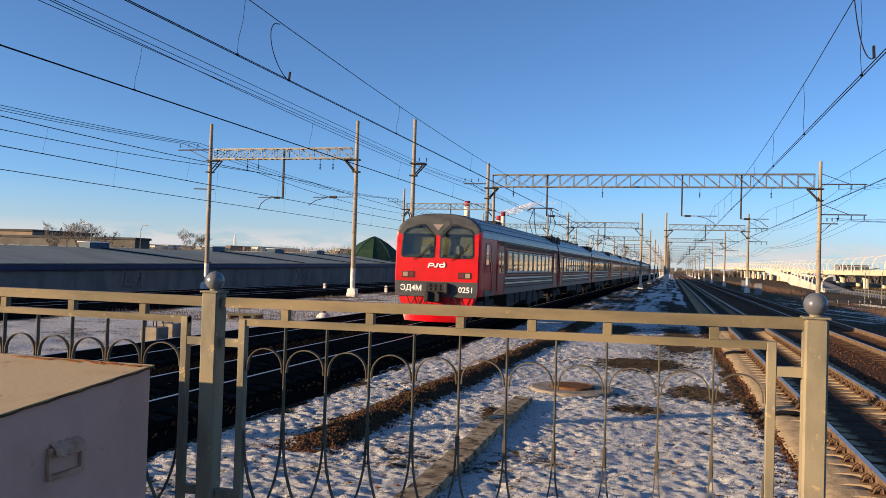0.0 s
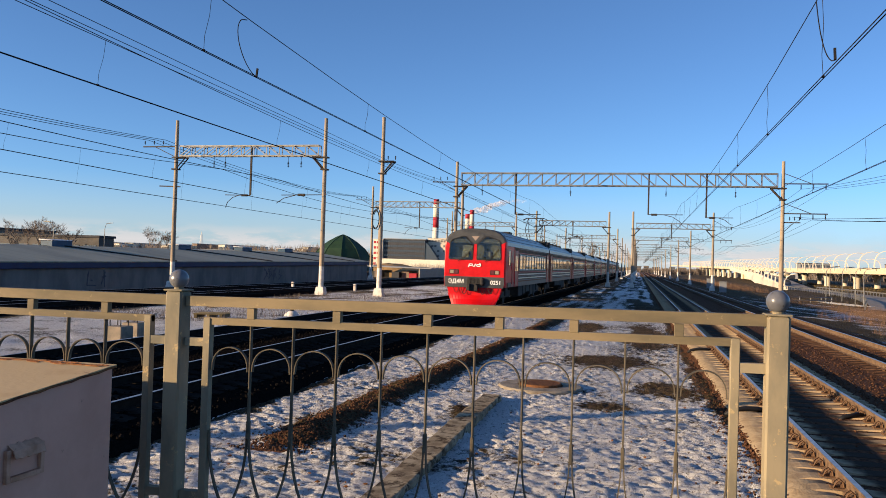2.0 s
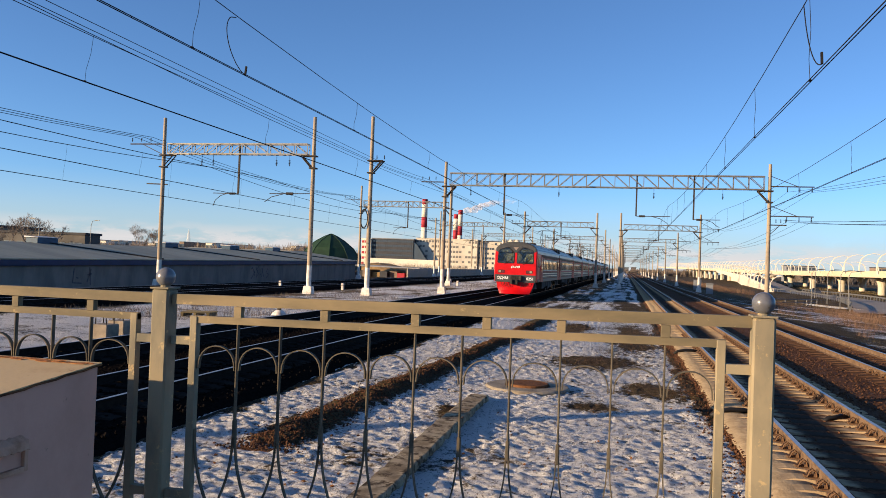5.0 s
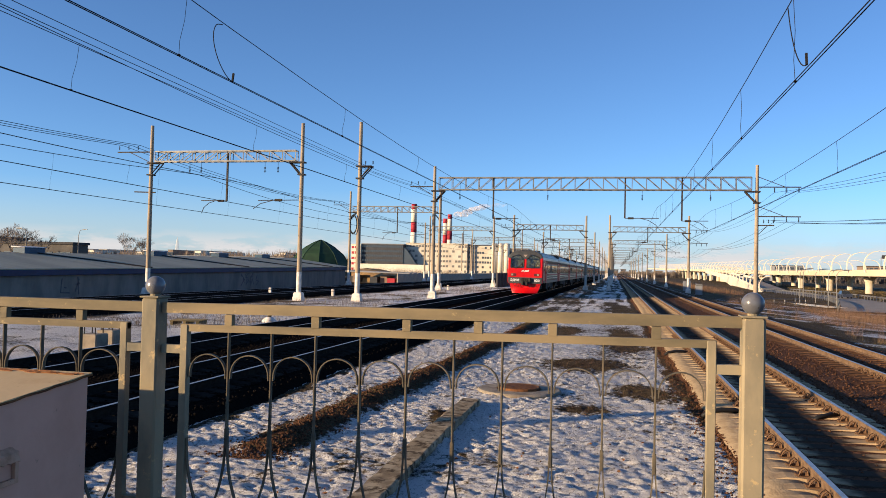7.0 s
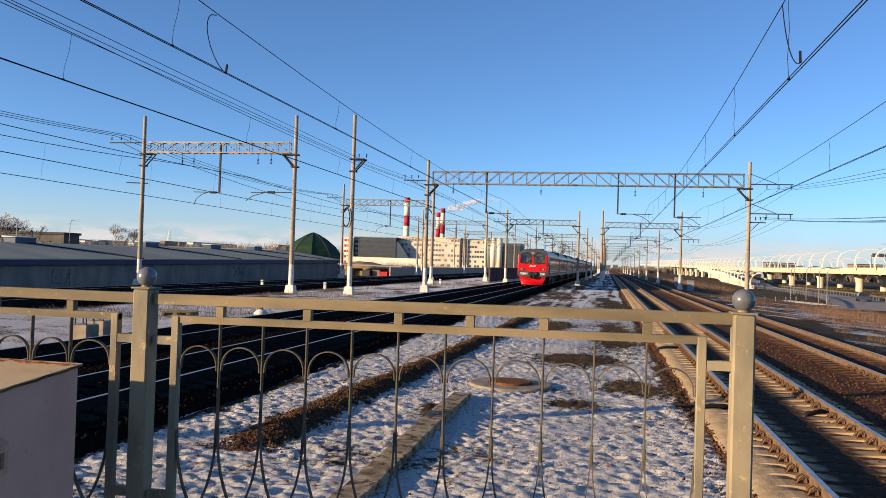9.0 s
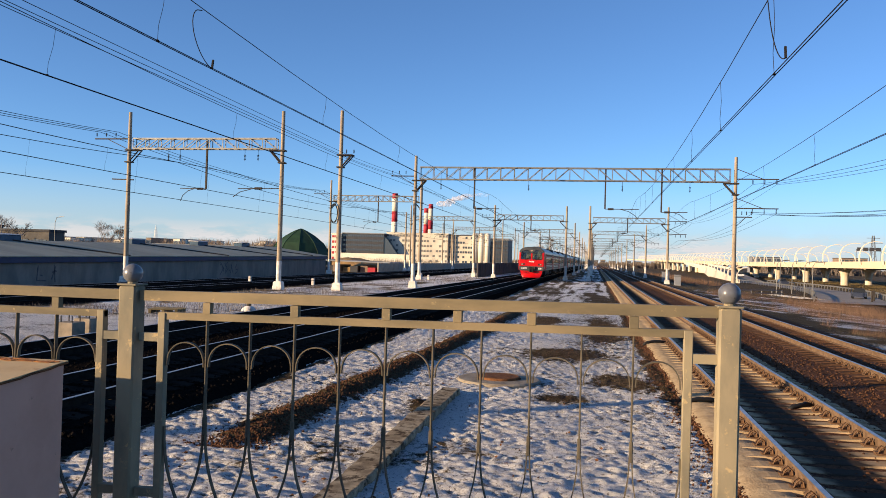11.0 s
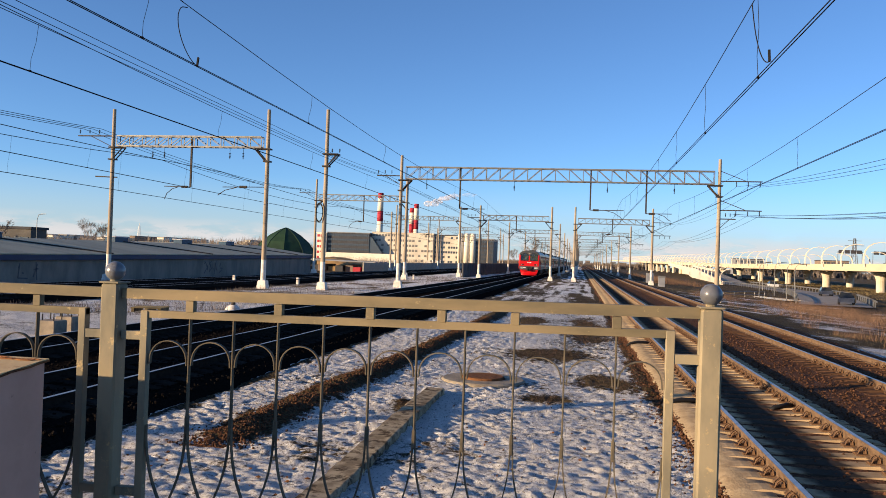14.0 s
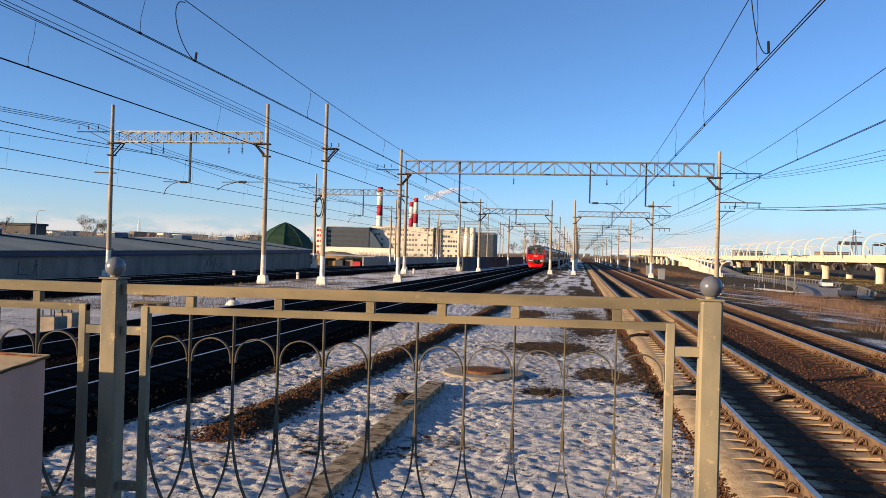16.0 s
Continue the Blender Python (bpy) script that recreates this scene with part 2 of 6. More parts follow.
def snow_amount(x, y):
    """How much snow lies there, before the fine breakup: over 0.5 is white."""
    n1, n2 = fractal(x, y, 21.0, 0.33, 4), fractal(x, y, 31.0, 1.3, 3)
    if SNOW_L - 0.6 < x < 3:
        s = 0.74 + 0.20 * n1 + 0.16 * n2
        if y < 32:
            s += 0.16 * fractal(x * 0.85, y, 27.0, 5.0, 2)
        for px, py, rx, ry in ((-1.0, 23.6, 1.1, 1.3), (-0.55, 15.8, 0.5, 0.6), (0.7, 18.5, 0.55, 0.9), (-3.0, 14.2, 0.3, 0.6), (0.45, 33, 0.7, 6), (-2.2, 36, 0.7, 3.0), (0.3, 62, 1.0, 8)):
            s -= 0.62 * math.exp(-((x - px) / rx) ** 2 - ((y - py) / ry) ** 2)
        d = abs(x - mound_x(y)) / 0.40
        if 10.4 < y < 46:
            s -= 0.95 * math.exp(-d * d) * smooth01(10.4, 11.2, y)
        s -= 0.12 * smooth01(16, 24, y) * math.exp(-((x + 0.4) / 0.9) ** 2)
        s -= 0.2 * math.exp(-((x + 1.0) / 1.6) ** 2 - ((y - 18.3) / 1.6) ** 2)
        s -= (0.06 + 0.22 * smooth01(1.5, 3.2, -x) + 0.12 * smooth01(80, 130, y)) * smooth01(34, 60, y) - 0.42 * fractal(x * 1.3, y * 0.12, 71.0, 1.0, 3) * smooth01(34, 60, y)
        e = 0.42 * (1 - smooth01(12.5, 16.5, y))
        s -= 0.9 * smooth01(1.15 + e, 1.7 + e, x + 0.25 * n1 + 0.15 * n2)
        s -= 0.6 * smooth01(6.35, 6.75, -x + 0.3 * n2)
        return s
    if -24.5 < x <= SNOW_L:
        return 0.76 + 0.34 * n1 + 0.2 * n2 - 0.12 * smooth01(26, 46, y) + 0.45 * fractal(x * 0.9, y * 0.3, 73.0, 0.5, 2) * smooth01(26, 46, y)
    if x > 9:
        return 0.26 + 0.6 * n1 + 0.16 * n2 + 0.34 * math.exp(-((x - 16.5) / 4.5) ** 2 - ((y - 68) / 24) ** 2) - 0.2 * smooth01(100, 140, y)
    return 0.22 + 0.5 * n1


def steps(*spans):
    out = []
    for a, b, s in spans:
        k = max(1, round((b - a) / s))
        out += [a + (b - a) * i / k for i in range(k)]
    return out + [spans[-1][1]]


def ground_material():
    m = bpy.data.materials.new("snow_and_earth")
    m.use_nodes = True
    nt = m.node_tree
    n, link = nt.nodes, nt.links.new
    b = n["Principled BSDF"]
    b.inputs["Specular IOR Level"].default_value = 0.12
    co = n.new("ShaderNodeTexCoord")

    def tex(scale, detail=5, rough=0.6):
        t = n.new("ShaderNodeTexNoise")
        t.inputs["Scale"].default_value, t.inputs["Detail"].default_value, t.inputs["Roughness"].default_value = scale, detail, rough
        link(co.outputs["Object"], t.inputs["Vector"])
        return t.outputs["Fac"]

    def rng(src, a, b_, c=0.0, d=1.0):
        r = n.new("ShaderNodeMapRange")
        for k, v in zip(("From Min", "From Max", "To Min", "To Max"), (a, b_, c, d)):
            r.inputs[k].default_value = v
        link(src, r.inputs["Value"])
        return r.outputs["Result"]

    def mixc(fac, a, c):
        x = n.new("ShaderNodeMix")
        x.data_type = "RGBA"
        link(fac, x.inputs["Factor"])
        for k, v in (("A", a), ("B", c)):
            if isinstance(v, tuple):
                x.inputs[k].default_value = (*v, 1)
            else:
                link(v, x.inputs[k])
        return x.outputs["Result"]

    at = n.new("ShaderNodeAttribute")
    at.attribute_name = "snow"
    add = n.new("ShaderNodeMath")
    add.operation = "ADD"
    link(at.outputs["Fac"], add.inputs[0])
    link(rng(tex(9.0, 6, 0.75), 0, 1, -0.6, 0.6), add.inputs[1])
    mask = rng(add.outputs[0], 0.44, 0.62)
    earth = mixc(rng(tex(1.1), 0.35, 0.65), (0.095, 0.068, 0.036), (0.19, 0.138, 0.07))
    earth = mixc(rng(tex(28, 3), 0.4, 0.62), earth, (0.03, 0.02, 0.013))
    snow = mixc(rng(tex(3.1), 0.42, 0.7), (0.95, 0.93, 0.90), (0.86, 0.83, 0.79))
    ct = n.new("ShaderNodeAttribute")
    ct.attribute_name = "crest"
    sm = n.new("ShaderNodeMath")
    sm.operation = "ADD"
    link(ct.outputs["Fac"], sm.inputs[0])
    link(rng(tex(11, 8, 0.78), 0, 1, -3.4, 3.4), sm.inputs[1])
    # brown grime weighted to the hollows, also deepening their shade by colour
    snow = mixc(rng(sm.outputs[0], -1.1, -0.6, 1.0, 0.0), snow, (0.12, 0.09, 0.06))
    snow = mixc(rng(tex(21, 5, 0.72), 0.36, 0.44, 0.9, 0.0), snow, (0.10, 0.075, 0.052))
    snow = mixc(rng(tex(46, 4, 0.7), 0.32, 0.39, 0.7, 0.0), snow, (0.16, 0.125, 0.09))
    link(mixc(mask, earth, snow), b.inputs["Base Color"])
    link(rng(mask, 0, 1, 0.92, 0.5), b.inputs["Roughness"])
    bp = n.new("ShaderNodeBump")
    bp.inputs["Strength"].default_value, bp.inputs["Distance"].default_value = 1.0, 0.15
    link(tex(19, 8, 0.78), bp.inputs["Height"])
    fine = n.new("ShaderNodeBump")
    fine.inputs["Strength"].default_value, fine.inputs["Distance"].default_value = 1.0, 0.06
    link(tex(52, 5, 0.7), fine.inputs["Height"])
    link(bp.outputs["Normal"], fine.inputs["Normal"])
    link(fine.outputs["Normal"], b.inputs["Normal"])
    return m


def ground():
    xs = steps((-2500, -400, 300), (-400, -100, 60), (-100, -40, 6), (-40, -24, 1.6), (-24, -14, 0.25), (-14, -7, 0.7), (-7, 2.2, 0.045), (2.2, 10, 1.3), (10, 30, 0.9), (30, 110, 8), (110, 410, 60), (410, 2510, 300))
    ys = steps((-500, -20, 80), (-20, 4, 4), (4, 7.5, 0.5), (7.5, 17, 0.042), (17, 27, 0.08), (27, 44, 0.2), (44, 80, 0.8), (80, 160, 3), (160, 400, 12), (400, 1000, 60), (1000, 4500, 350))
    nx = len(xs)
    verts = [(x, y, ground_z(x, y)) for y in ys for x in xs]
    faces = [(j * nx + i, j * nx + i + 1, (j + 1) * nx + i + 1, (j + 1) * nx + i) for j in range(len(ys) - 1) for i in range(nx - 1)]
    me = bpy.data.meshes.new("ground")
    me.from_pydata(verts, [], faces)
    at = me.attributes.new("snow", "FLOAT", "POINT")
    at.data.foreach_set("value", [snow_amount(x, y) for y in ys for x in xs])
    at = me.attributes.new("crest", "FLOAT", "POINT")
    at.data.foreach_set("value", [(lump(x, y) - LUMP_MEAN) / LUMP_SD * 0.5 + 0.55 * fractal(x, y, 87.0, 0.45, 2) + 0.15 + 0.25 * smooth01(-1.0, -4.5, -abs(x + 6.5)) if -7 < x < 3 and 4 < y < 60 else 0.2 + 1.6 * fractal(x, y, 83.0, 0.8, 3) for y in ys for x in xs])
    me.polygons.foreach_set("use_smooth", [True] * len(faces))
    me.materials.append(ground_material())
    tagged(new("ground", me), "trodden patchy snow over brown earth and dead grass", "ground", kind="structure")


ground()


def stones(name, label, count, place, size, mat, seed):
    """Loose crushed stones lying where place(rng) says."""
    rng = np.random.default_rng(seed)
    phi = (1 + 5 ** 0.5) / 2
    ico = np.array([(-1, phi, 0), (1, phi, 0), (-1, -phi, 0), (1, -phi, 0), (0, -1, phi), (0, 1, phi), (0, -1, -phi), (0, 1, -phi), (phi, 0, -1), (phi, 0, 1), (-phi, 0, -1), (-phi, 0, 1)]) / 1.9
    tri = np.array([int(c, 16) for c in "0b5051017" + "07a0ab159" + "5b4ba2a76" + "718394342" + "326368389" + "4952b4" + "6a2867981"[:9]]).reshape(-1, 3)
    vs, fs = [], []
    for k in range(count):
        p = place(rng)
        s = size * rng.uniform(0.55, 1.35) * rng.uniform(0.7, 1.2, 3)
        a = rng.uniform(0, 6.28, 3)
        r = np.array(Euler(a).to_matrix())
        vs.append((ico * rng.uniform(0.75, 1.2, (12, 1)) * s) @ r.T + p)
        fs.append(tri + 12 * k)
    me = bpy.data.meshes.new(name)
    me.from_pydata(np.concatenate(vs).tolist(), [], np.concatenate(fs).tolist())
    me.materials.append(mat)
    return tagged(new(name, me), label, "gravel", kind="stuff")


def shade_between_rails(m, half=0.44):
    """A broad black stripe down the middle of a track, painting in the rail's shade."""
    nt = m.node_tree
    n, link = nt.nodes, nt.links.new
    b = n["Principled BSDF"]
    old = b.inputs["Base Color"].links[0].from_socket
    co, sp = n.new("ShaderNodeTexCoord"), n.new("ShaderNodeSeparateXYZ")
    link(co.outputs["Object"], sp.inputs[0])
    ab = n.new("ShaderNodeMath")
    ab.operation = "ABSOLUTE"
    link(sp.outputs["X"], ab.inputs[0])
    nz = n.new("ShaderNodeTexNoise")
    nz.inputs["Scale"].default_value, nz.inputs["Detail"].default_value = 5, 5
    link(co.outputs["Object"], nz.inputs["Vector"])
    wob = n.new("ShaderNodeMath")
    wob.operation = "MULTIPLY_ADD"
    wob.inputs[1].default_value = 0.5
    link(nz.outputs["Fac"], wob.inputs[0])
    link(ab.outputs[0], wob.inputs[2])
    rg = n.new("ShaderNodeMapRange")
    for k, v in zip(("From Min", "From Max", "To Min", "To Max"), (half + 0.08, half + 0.32, 1.0, 0.0)):
        rg.inputs[k].default_value = v
    link(wob.outputs[0], rg.inputs["Value"])
    mx = n.new("ShaderNodeMix")
    mx.data_type = "RGBA"
    link(rg.outputs["Result"], mx.inputs["Factor"])
    link(old, mx.inputs["A"])
    mx.inputs["B"].default_value = (0.045, 0.034, 0.025, 1)
    link(mx.outputs["Result"], b.inputs["Base Color"])


# deepens the rail shadow on the pale sleepers by colour
shade_between_rails(M["sleeper"])

# ---- tracks ----
RAIL_PROFILE = [(-0.036, -0.004), (-0.03, 0.0), (0.03, 0.0), (0.036, -0.004), (0.036, -0.035), (0.012, -0.05), (0.010, -0.145), (0.075, -0.165), (0.075, -0.18), (-0.075, -0.18), (-0.075, -0.165), (-0.010, -0.145), (-0.012, -0.05), (-0.036, -0.035)]


def ballast_bed(name, label, xa, xb, y0, y1, mat, lean=0.0, drop=0.0):
    """A bed of crushed stone with sloping shoulders."""
    prof = [(xa - 0.75, -0.62), (xa - 0.1, -0.24)] if not drop else [(xa - 0.12, -0.24)]
    k = max(2, round((xb - xa) / 0.3))
    prof += [(xa + (xb - xa) * i / k, -0.205 + drop) for i in range(k + 1)]
    prof += [(xb + 0.1, -0.24), (xb + 0.75, -0.62)] if not drop else [(xb + 0.1, -0.24)]
    ys = steps((y0, 6, 3), (6, 40, 0.3), (40, 90, 1.2), (90, y1, 12))
    bm = bmesh.new()
    rings = []
    for y in ys:
        rings.append([(x + lean * y + 0.05 * hgt(x, y, 1.5, 2), y, z + 0.022 * fractal(x, y, 9, 2.4, 3)) for x, z in prof])
    quad_faces(bm, rings, closed=False, caps=False)
    ob = part(name, bm, mat, smooth=True)
    return tagged(ob, label, "ballast", kind="structure")


def sleeper_mesh(bm, y=0.0, x=0.0):
    prof = [(-1.35, -0.215), (-1.35, -0.192), (-1.10, -0.158), (-0.95, -0.158), (-0.6, -0.178), (-0.3, -0.195), (0.3, -0.195), (0.6, -0.178), (0.95, -0.158), (1.10, -0.158), (1.35, -0.192), (1.35, -0.215)]
    rings = [[(x + a, y + s * (w if b < -0.2 else w - 0.02), b) for a, b in prof] for s, w in ((-1, 0.165), (1, 0.165))]
    quad_faces(bm, rings)


def fastener_mesh(bm):
    """A rail clip with its bolt, nut and plate."""
    block(bm, -0.075, 0.085, -0.075, 0.075, -0.172, -0.150)
    block(bm, -0.085, -0.02, -0.045, 0.045, -0.150, -0.128)
    lathe(bm, [(0.026, -0.15), (0.026, -0.118), (0.013, -0.114), (0.013, -0.075), (0.004, -0.072)], 6, 0.0, 0.0)
    block(bm, 0.035, 0.075, -0.03, 0.03, -0.150, -0.105)
    for yy in (-0.05, 0.05):
        tube(bm, [(-0.05, yy, -0.15), (-0.02, yy, -0.085), (0.02, yy * 0.9, -0.055), (0.055, yy * 0.8, -0.08), (0.07, yy * 0.7, -0.14)], 0.0105, 4)


def railway(name, label, x, y_near, y_far, pieces, mat_sleeper, lean=0.0, y_end=900.0, clips=None, web="railside_dark"):
    """Rails on sleepers; the sleepers from y_near to pieces one by one, and the rest joined."""
    tr = root(name, label, "railway track", kind="structure", at=pose(x, 0, 0, 0, 0, -math.degrees(math.atan(lean))))
    for s in (-0.7975, 0.7975):
        bm = bmesh.new()
        vs = quad_faces(bm, [[(s + a, y, b) for a, b in RAIL_PROFILE] for y in (-25, y_end)])
        bm.faces.ensure_lookup_table()
        for f in bm.faces:
            f.material_index = 0 if all(v.co.z > -0.006 for v in f.verts) else 1
        part("rail", bm, [M["railtop"], M[web]], tr, "steel rail with rusty web and polished head")
    first, clip = None, None
    y = y_near
    k = 0
    while y < pieces:
        m = pose(0, y, 0.004 * math.sin(k * 2.3), 0, 0, 0.5 * math.sin(k * 1.7))
        if first is None:
            bm = bmesh.new()
            sleeper_mesh(bm)
            first = part("sleeper", bm, mat_sleeper, tr, at=m)
        else:
            again(first, tr, m)
        if clips and y < clips:
            for s, turn in ((-0.7975 - 0.105, 180), (-0.7975 + 0.105, 0), (0.7975 - 0.105, 180), (0.7975 + 0.105, 0)):
                mm = pose(s, y, 0, 0, 0, turn + 180)
                if clip is None:
                    bm = bmesh.new()
                    fastener_mesh(bm)
                    clip = part("rail_clip", bm, M["clip"], tr, "rusty bolted rail clip", at=mm)
                else:
                    again(clip, tr, mm)
        y += 0.545
        k += 1
    bm = bmesh.new()
    yy = y
    while yy < y_far:
        sleeper_mesh(bm, yy)
        yy += 0.545
    yy = y_near - 0.545
    while yy > -15:
        sleeper_mesh(bm, yy)
        yy -= 0.545
    tagged(part("sleepers_far", bm, mat_sleeper, tr), kind="stuff")
    return tr


T1, T2, L1, L2, K1, K2 = 3.27, 7.45, -8.96, -13.1, -27.7, -32.8
ballast_bed("ballast_main", "rust-brown crushed stone under the main tracks", T1 - 1.40, T2 + 1.9, -20, 900, M["ballast"])
ballast_bed("ballast_suburban", "crushed stone under the suburban tracks, coloured black as shade", L2 - 1.8, L1 + 1.85, -20, 900, M["ballast_dark"], 0.0032)
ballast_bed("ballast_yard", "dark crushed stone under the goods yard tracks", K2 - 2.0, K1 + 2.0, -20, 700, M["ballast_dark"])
railway("track_main", "main line track on pale concrete sleepers", T1, 5.0, 240, 100, M["sleeper"], clips=34, web="railside")
railway("track_main_far", "main line track on concrete sleepers", T2, 8.0, 200, 70, M["sleeper_brown"], clips=24, web="railside")
railway("track_suburban", "suburban track on sleepers coloured dark as shade", L1, 5.0, 160, 60, M["sleeper_dark"], 0.0032)
railway("track_suburban_far", "suburban track on sleepers coloured dark as shade", L2, 8.0, 160, 60, M["sleeper_dark"], 0.0032)
railway("track_yard", "goods yard track on dark sleepers", K1, 30, 140, 31, M["sleeper_dark"], y_end=700)
railway("track_yard_far", "goods yard track on dark sleepers", K2, 30, 140, 31, M["sleeper_dark"], y_end=700)


def on_bed(xa, xb, y0, y1, z):
    def place(r):
        u = r.uniform(0, 1) ** 1.7
        return np.array([r.uniform(xa, xb), y0 + (y1 - y0) * u, z + r.uniform(-0.012, 0.014)])
    return place


def on_mound(r):
    y = 10.4 + 26 * r.uniform(0, 1) ** 1.6
    x = mound_x(y) + r.normal(0, 0.24)
    return np.array([x, y, ground_z(x, y) + 0.006])


def on_verge(r):
    y = 8 + 32 * r.uniform(0, 1) ** 1.7
    x = 1.98 - abs(r.normal(0, 0.30))
    return np.array([x, y, max(ground_z(x, y), -0.235 - 0.5 * max(0.0, 1.75 - x)) + 0.004])


ballast_bed("dust_shoulder", "sandy dust along the ends of the sleepers", T1 - 1.42, T1 - 0.98, -20, 300, M["dust"], drop=0.027)
stones("ballast_stones", "loose rust-brown crushed stones", 9500, on_bed(4.2, 9.2, 8, 34, -0.2), 0.023, M["ballast"], 1)
stones("ballast_stones", "loose rust-brown crushed stones beside the sleepers", 4200, on_verge, 0.019, M["ballast"], 5)
stones("ballast_stones", "loose rust-brown crushed stones between rails", 500, on_bed(2.5, 4.1, 7, 30, -0.205), 0.022, M["ballast"], 6)
stones("black_ballast_stones", "loose crushed stones coloured black as shade", 5500, on_bed(-14.6, -6.9, 9, 36, -0.195), 0.032, M["ballast_dark"], 2)
stones("gravel_mound_stones", "brown stones and clods on a low gravel ridge", 6500, on_mound, 0.017, M["ballast"], 3)

# ---- platform end ----
bm = bmesh.new()
block(bm, -6.0, 1.05, -14, 2.75, -0.6, 1.1, 0.02)
tagged(part("platform", bm, M["platform"]), "raised asphalt platform end", "platform", kind="structure")


# ---- the fence on the platform end ----
FY = 2.455


def strip(bm, pts, w, t):
    """A flat strip of width w (across the fence) and thickness t along points in the fence's plane."""
    rings = []
    for i, p in enumerate(pts):
        a, b = pts[max(i - 1, 0)], pts[min(i + 1, len(pts) - 1)]
        d = Vector((b[0] - a[0], 0, b[1] - a[1])).normalized()
        nrm = Vector((-d.z, 0, d.x)) * t / 2
        c = Vector((p[0], FY, p[1]))
        rings.append([c + nrm + Vector((0, -w / 2, 0)), c - nrm + Vector((0, -w / 2, 0)), c - nrm + Vector((0, w / 2, 0)), c + nrm + Vector((0, w / 2, 0))])
    quad_faces(bm, rings)


def fence_post(fence, x):
    bm = bmesh.new()
    block(bm, x - 0.031, x + 0.031, FY - 0.033, FY + 0.033, 1.1, 2.25, 0.006)
    post = part("post", bm, M["fence"], fence, "square steel post with chipped beige paint")
    bm = bmesh.new()
    block(bm, x - 0.036, x + 0.036, FY - 0.038, FY + 0.038, 2.25, 2.256, 0.002)
    lathe(bm, [(0.016, 2.256), (0.016, 2.262)], 12, x, FY)
    part("cap", bm, M["fence"], post)
    bm = bmesh.new()
    r, zc = 0.0325, 2.2905
    lathe(bm, [(max(0.002, r * math.sin(a)), zc - r * math.cos(a)) for a in [math.pi * k / 14 for k in range(15)]], 24, x, FY)
    part("ball", bm, M["ball"], post, "glossy grey steel ball", smooth=True)


def fence_panel(fence, xl, xr, first_bar, sign, slope):
    """Frame, upright bars with round arches above and pointed bows below."""
    def z(x, zz):
        return zz + slope * (x + 1.41)
    xa, xb = xl + 0.10, xr - 0.10

    def level(x0, x1, za, zb, d):
        b = bmesh.new()
        quad_faces(b, [[(x, FY - d, z(x, za)), (x, FY + d, z(x, za)), (x, FY + d, z(x, zb)), (x, FY - d, z(x, zb))] for x in (x0, x1)])
        return b
    part("top_rail", level(xl + 0.031, xr - 0.031, 2.202, 2.236, 0.014), M["fencerail"], fence, "weathered beige steel handrail")
    part("frame_bar", level(xa, xb, 2.141, 2.165, 0.010), M["fencerail"], fence)
    part("frame_bar", level(xa, xb, 1.480, 1.508, 0.0125), M["fence"], fence)
    for x in (xa, xb - 0.026):
        bm = bmesh.new()
        block(bm, x, x + 0.026, FY - 0.014, FY + 0.014, z(x, 1.48), z(x, 2.163), 0.002)
        part("frame_upright", bm, M["fence"], fence)
    for x0, x1 in ((xl + 0.031, xa), (xb, xr - 0.031)):
        for zz in (2.081, 1.565):
            part("stub", level(x0, x1, zz - 0.014, zz + 0.014, 0.012), M["fence"], fence)
    bars = [first_bar + sign * 0.1522 * k for k in range(10)]
    for k in (0, 2, 4, 5.5, 7, 9):
        x = first_bar + sign * 0.1522 * k
        bm = bmesh.new()
        block(bm, x - 0.0135, x + 0.0135, FY - 0.012, FY + 0.012, z(x, 2.163), z(x, 2.20), 0.001)
        part("spacer", bm, M["fencerail"], fence)
    edges = sorted([xa + 0.024, *bars, xb - 0.024])
    for x in bars:
        bm = bmesh.new()
        block(bm, x - 0.0026, x + 0.0026, FY - 0.008, FY + 0.008, z(x, 1.79), z(x, 2.14), 0.001)
        b = part("upright_bar", bm, M["fencebar"], fence)
        bm = bmesh.new()
        block(bm, x - 0.0055, x + 0.0055, FY - 0.0085, FY + 0.0085, z(x, 1.765), z(x, 1.825), 0.002)
        part("collar", bm, M["fencebar"], b)
    for a, b in zip(edges, edges[1:]):
        mid, half = (a + b) / 2, (b - a) / 2
        bm = bmesh.new()
        strip(bm, [(mid - (half - 0.008) * math.cos(t), z(mid, 1.988) + 0.079 * math.sin(t) ** 0.8) for t in [math.pi * k / 14 for k in range(15)]], 0.015, 0.0035)
        part("arch", bm, M["fencebar"], fence)
        bm = bmesh.new()
        for s in (-1, 1):
            e = mid + s * half
            pts = []
            for k in range(11):
                u = k / 10
                pts.append((e - s * (0.004 + (half - 0.004) * u ** 2.1), z(mid, 1.785) - 0.275 * u ** 0.92))
            strip(bm, pts, 0.014, 0.0035)
        part("bow", bm, M["fencebar"], fence)


fence = root("fence", "beige-painted steel fence with arches and ball-topped posts on the platform end", "fence")
for x in (-3.435, -1.527, 0.389):
    fence_post(fence, x)
fence_panel(fence, -1.522, 0.389, -1.250, 1, 0.0095)
fence_panel(fence, -3.435, -1.522, -1.808, -1, 0.001)


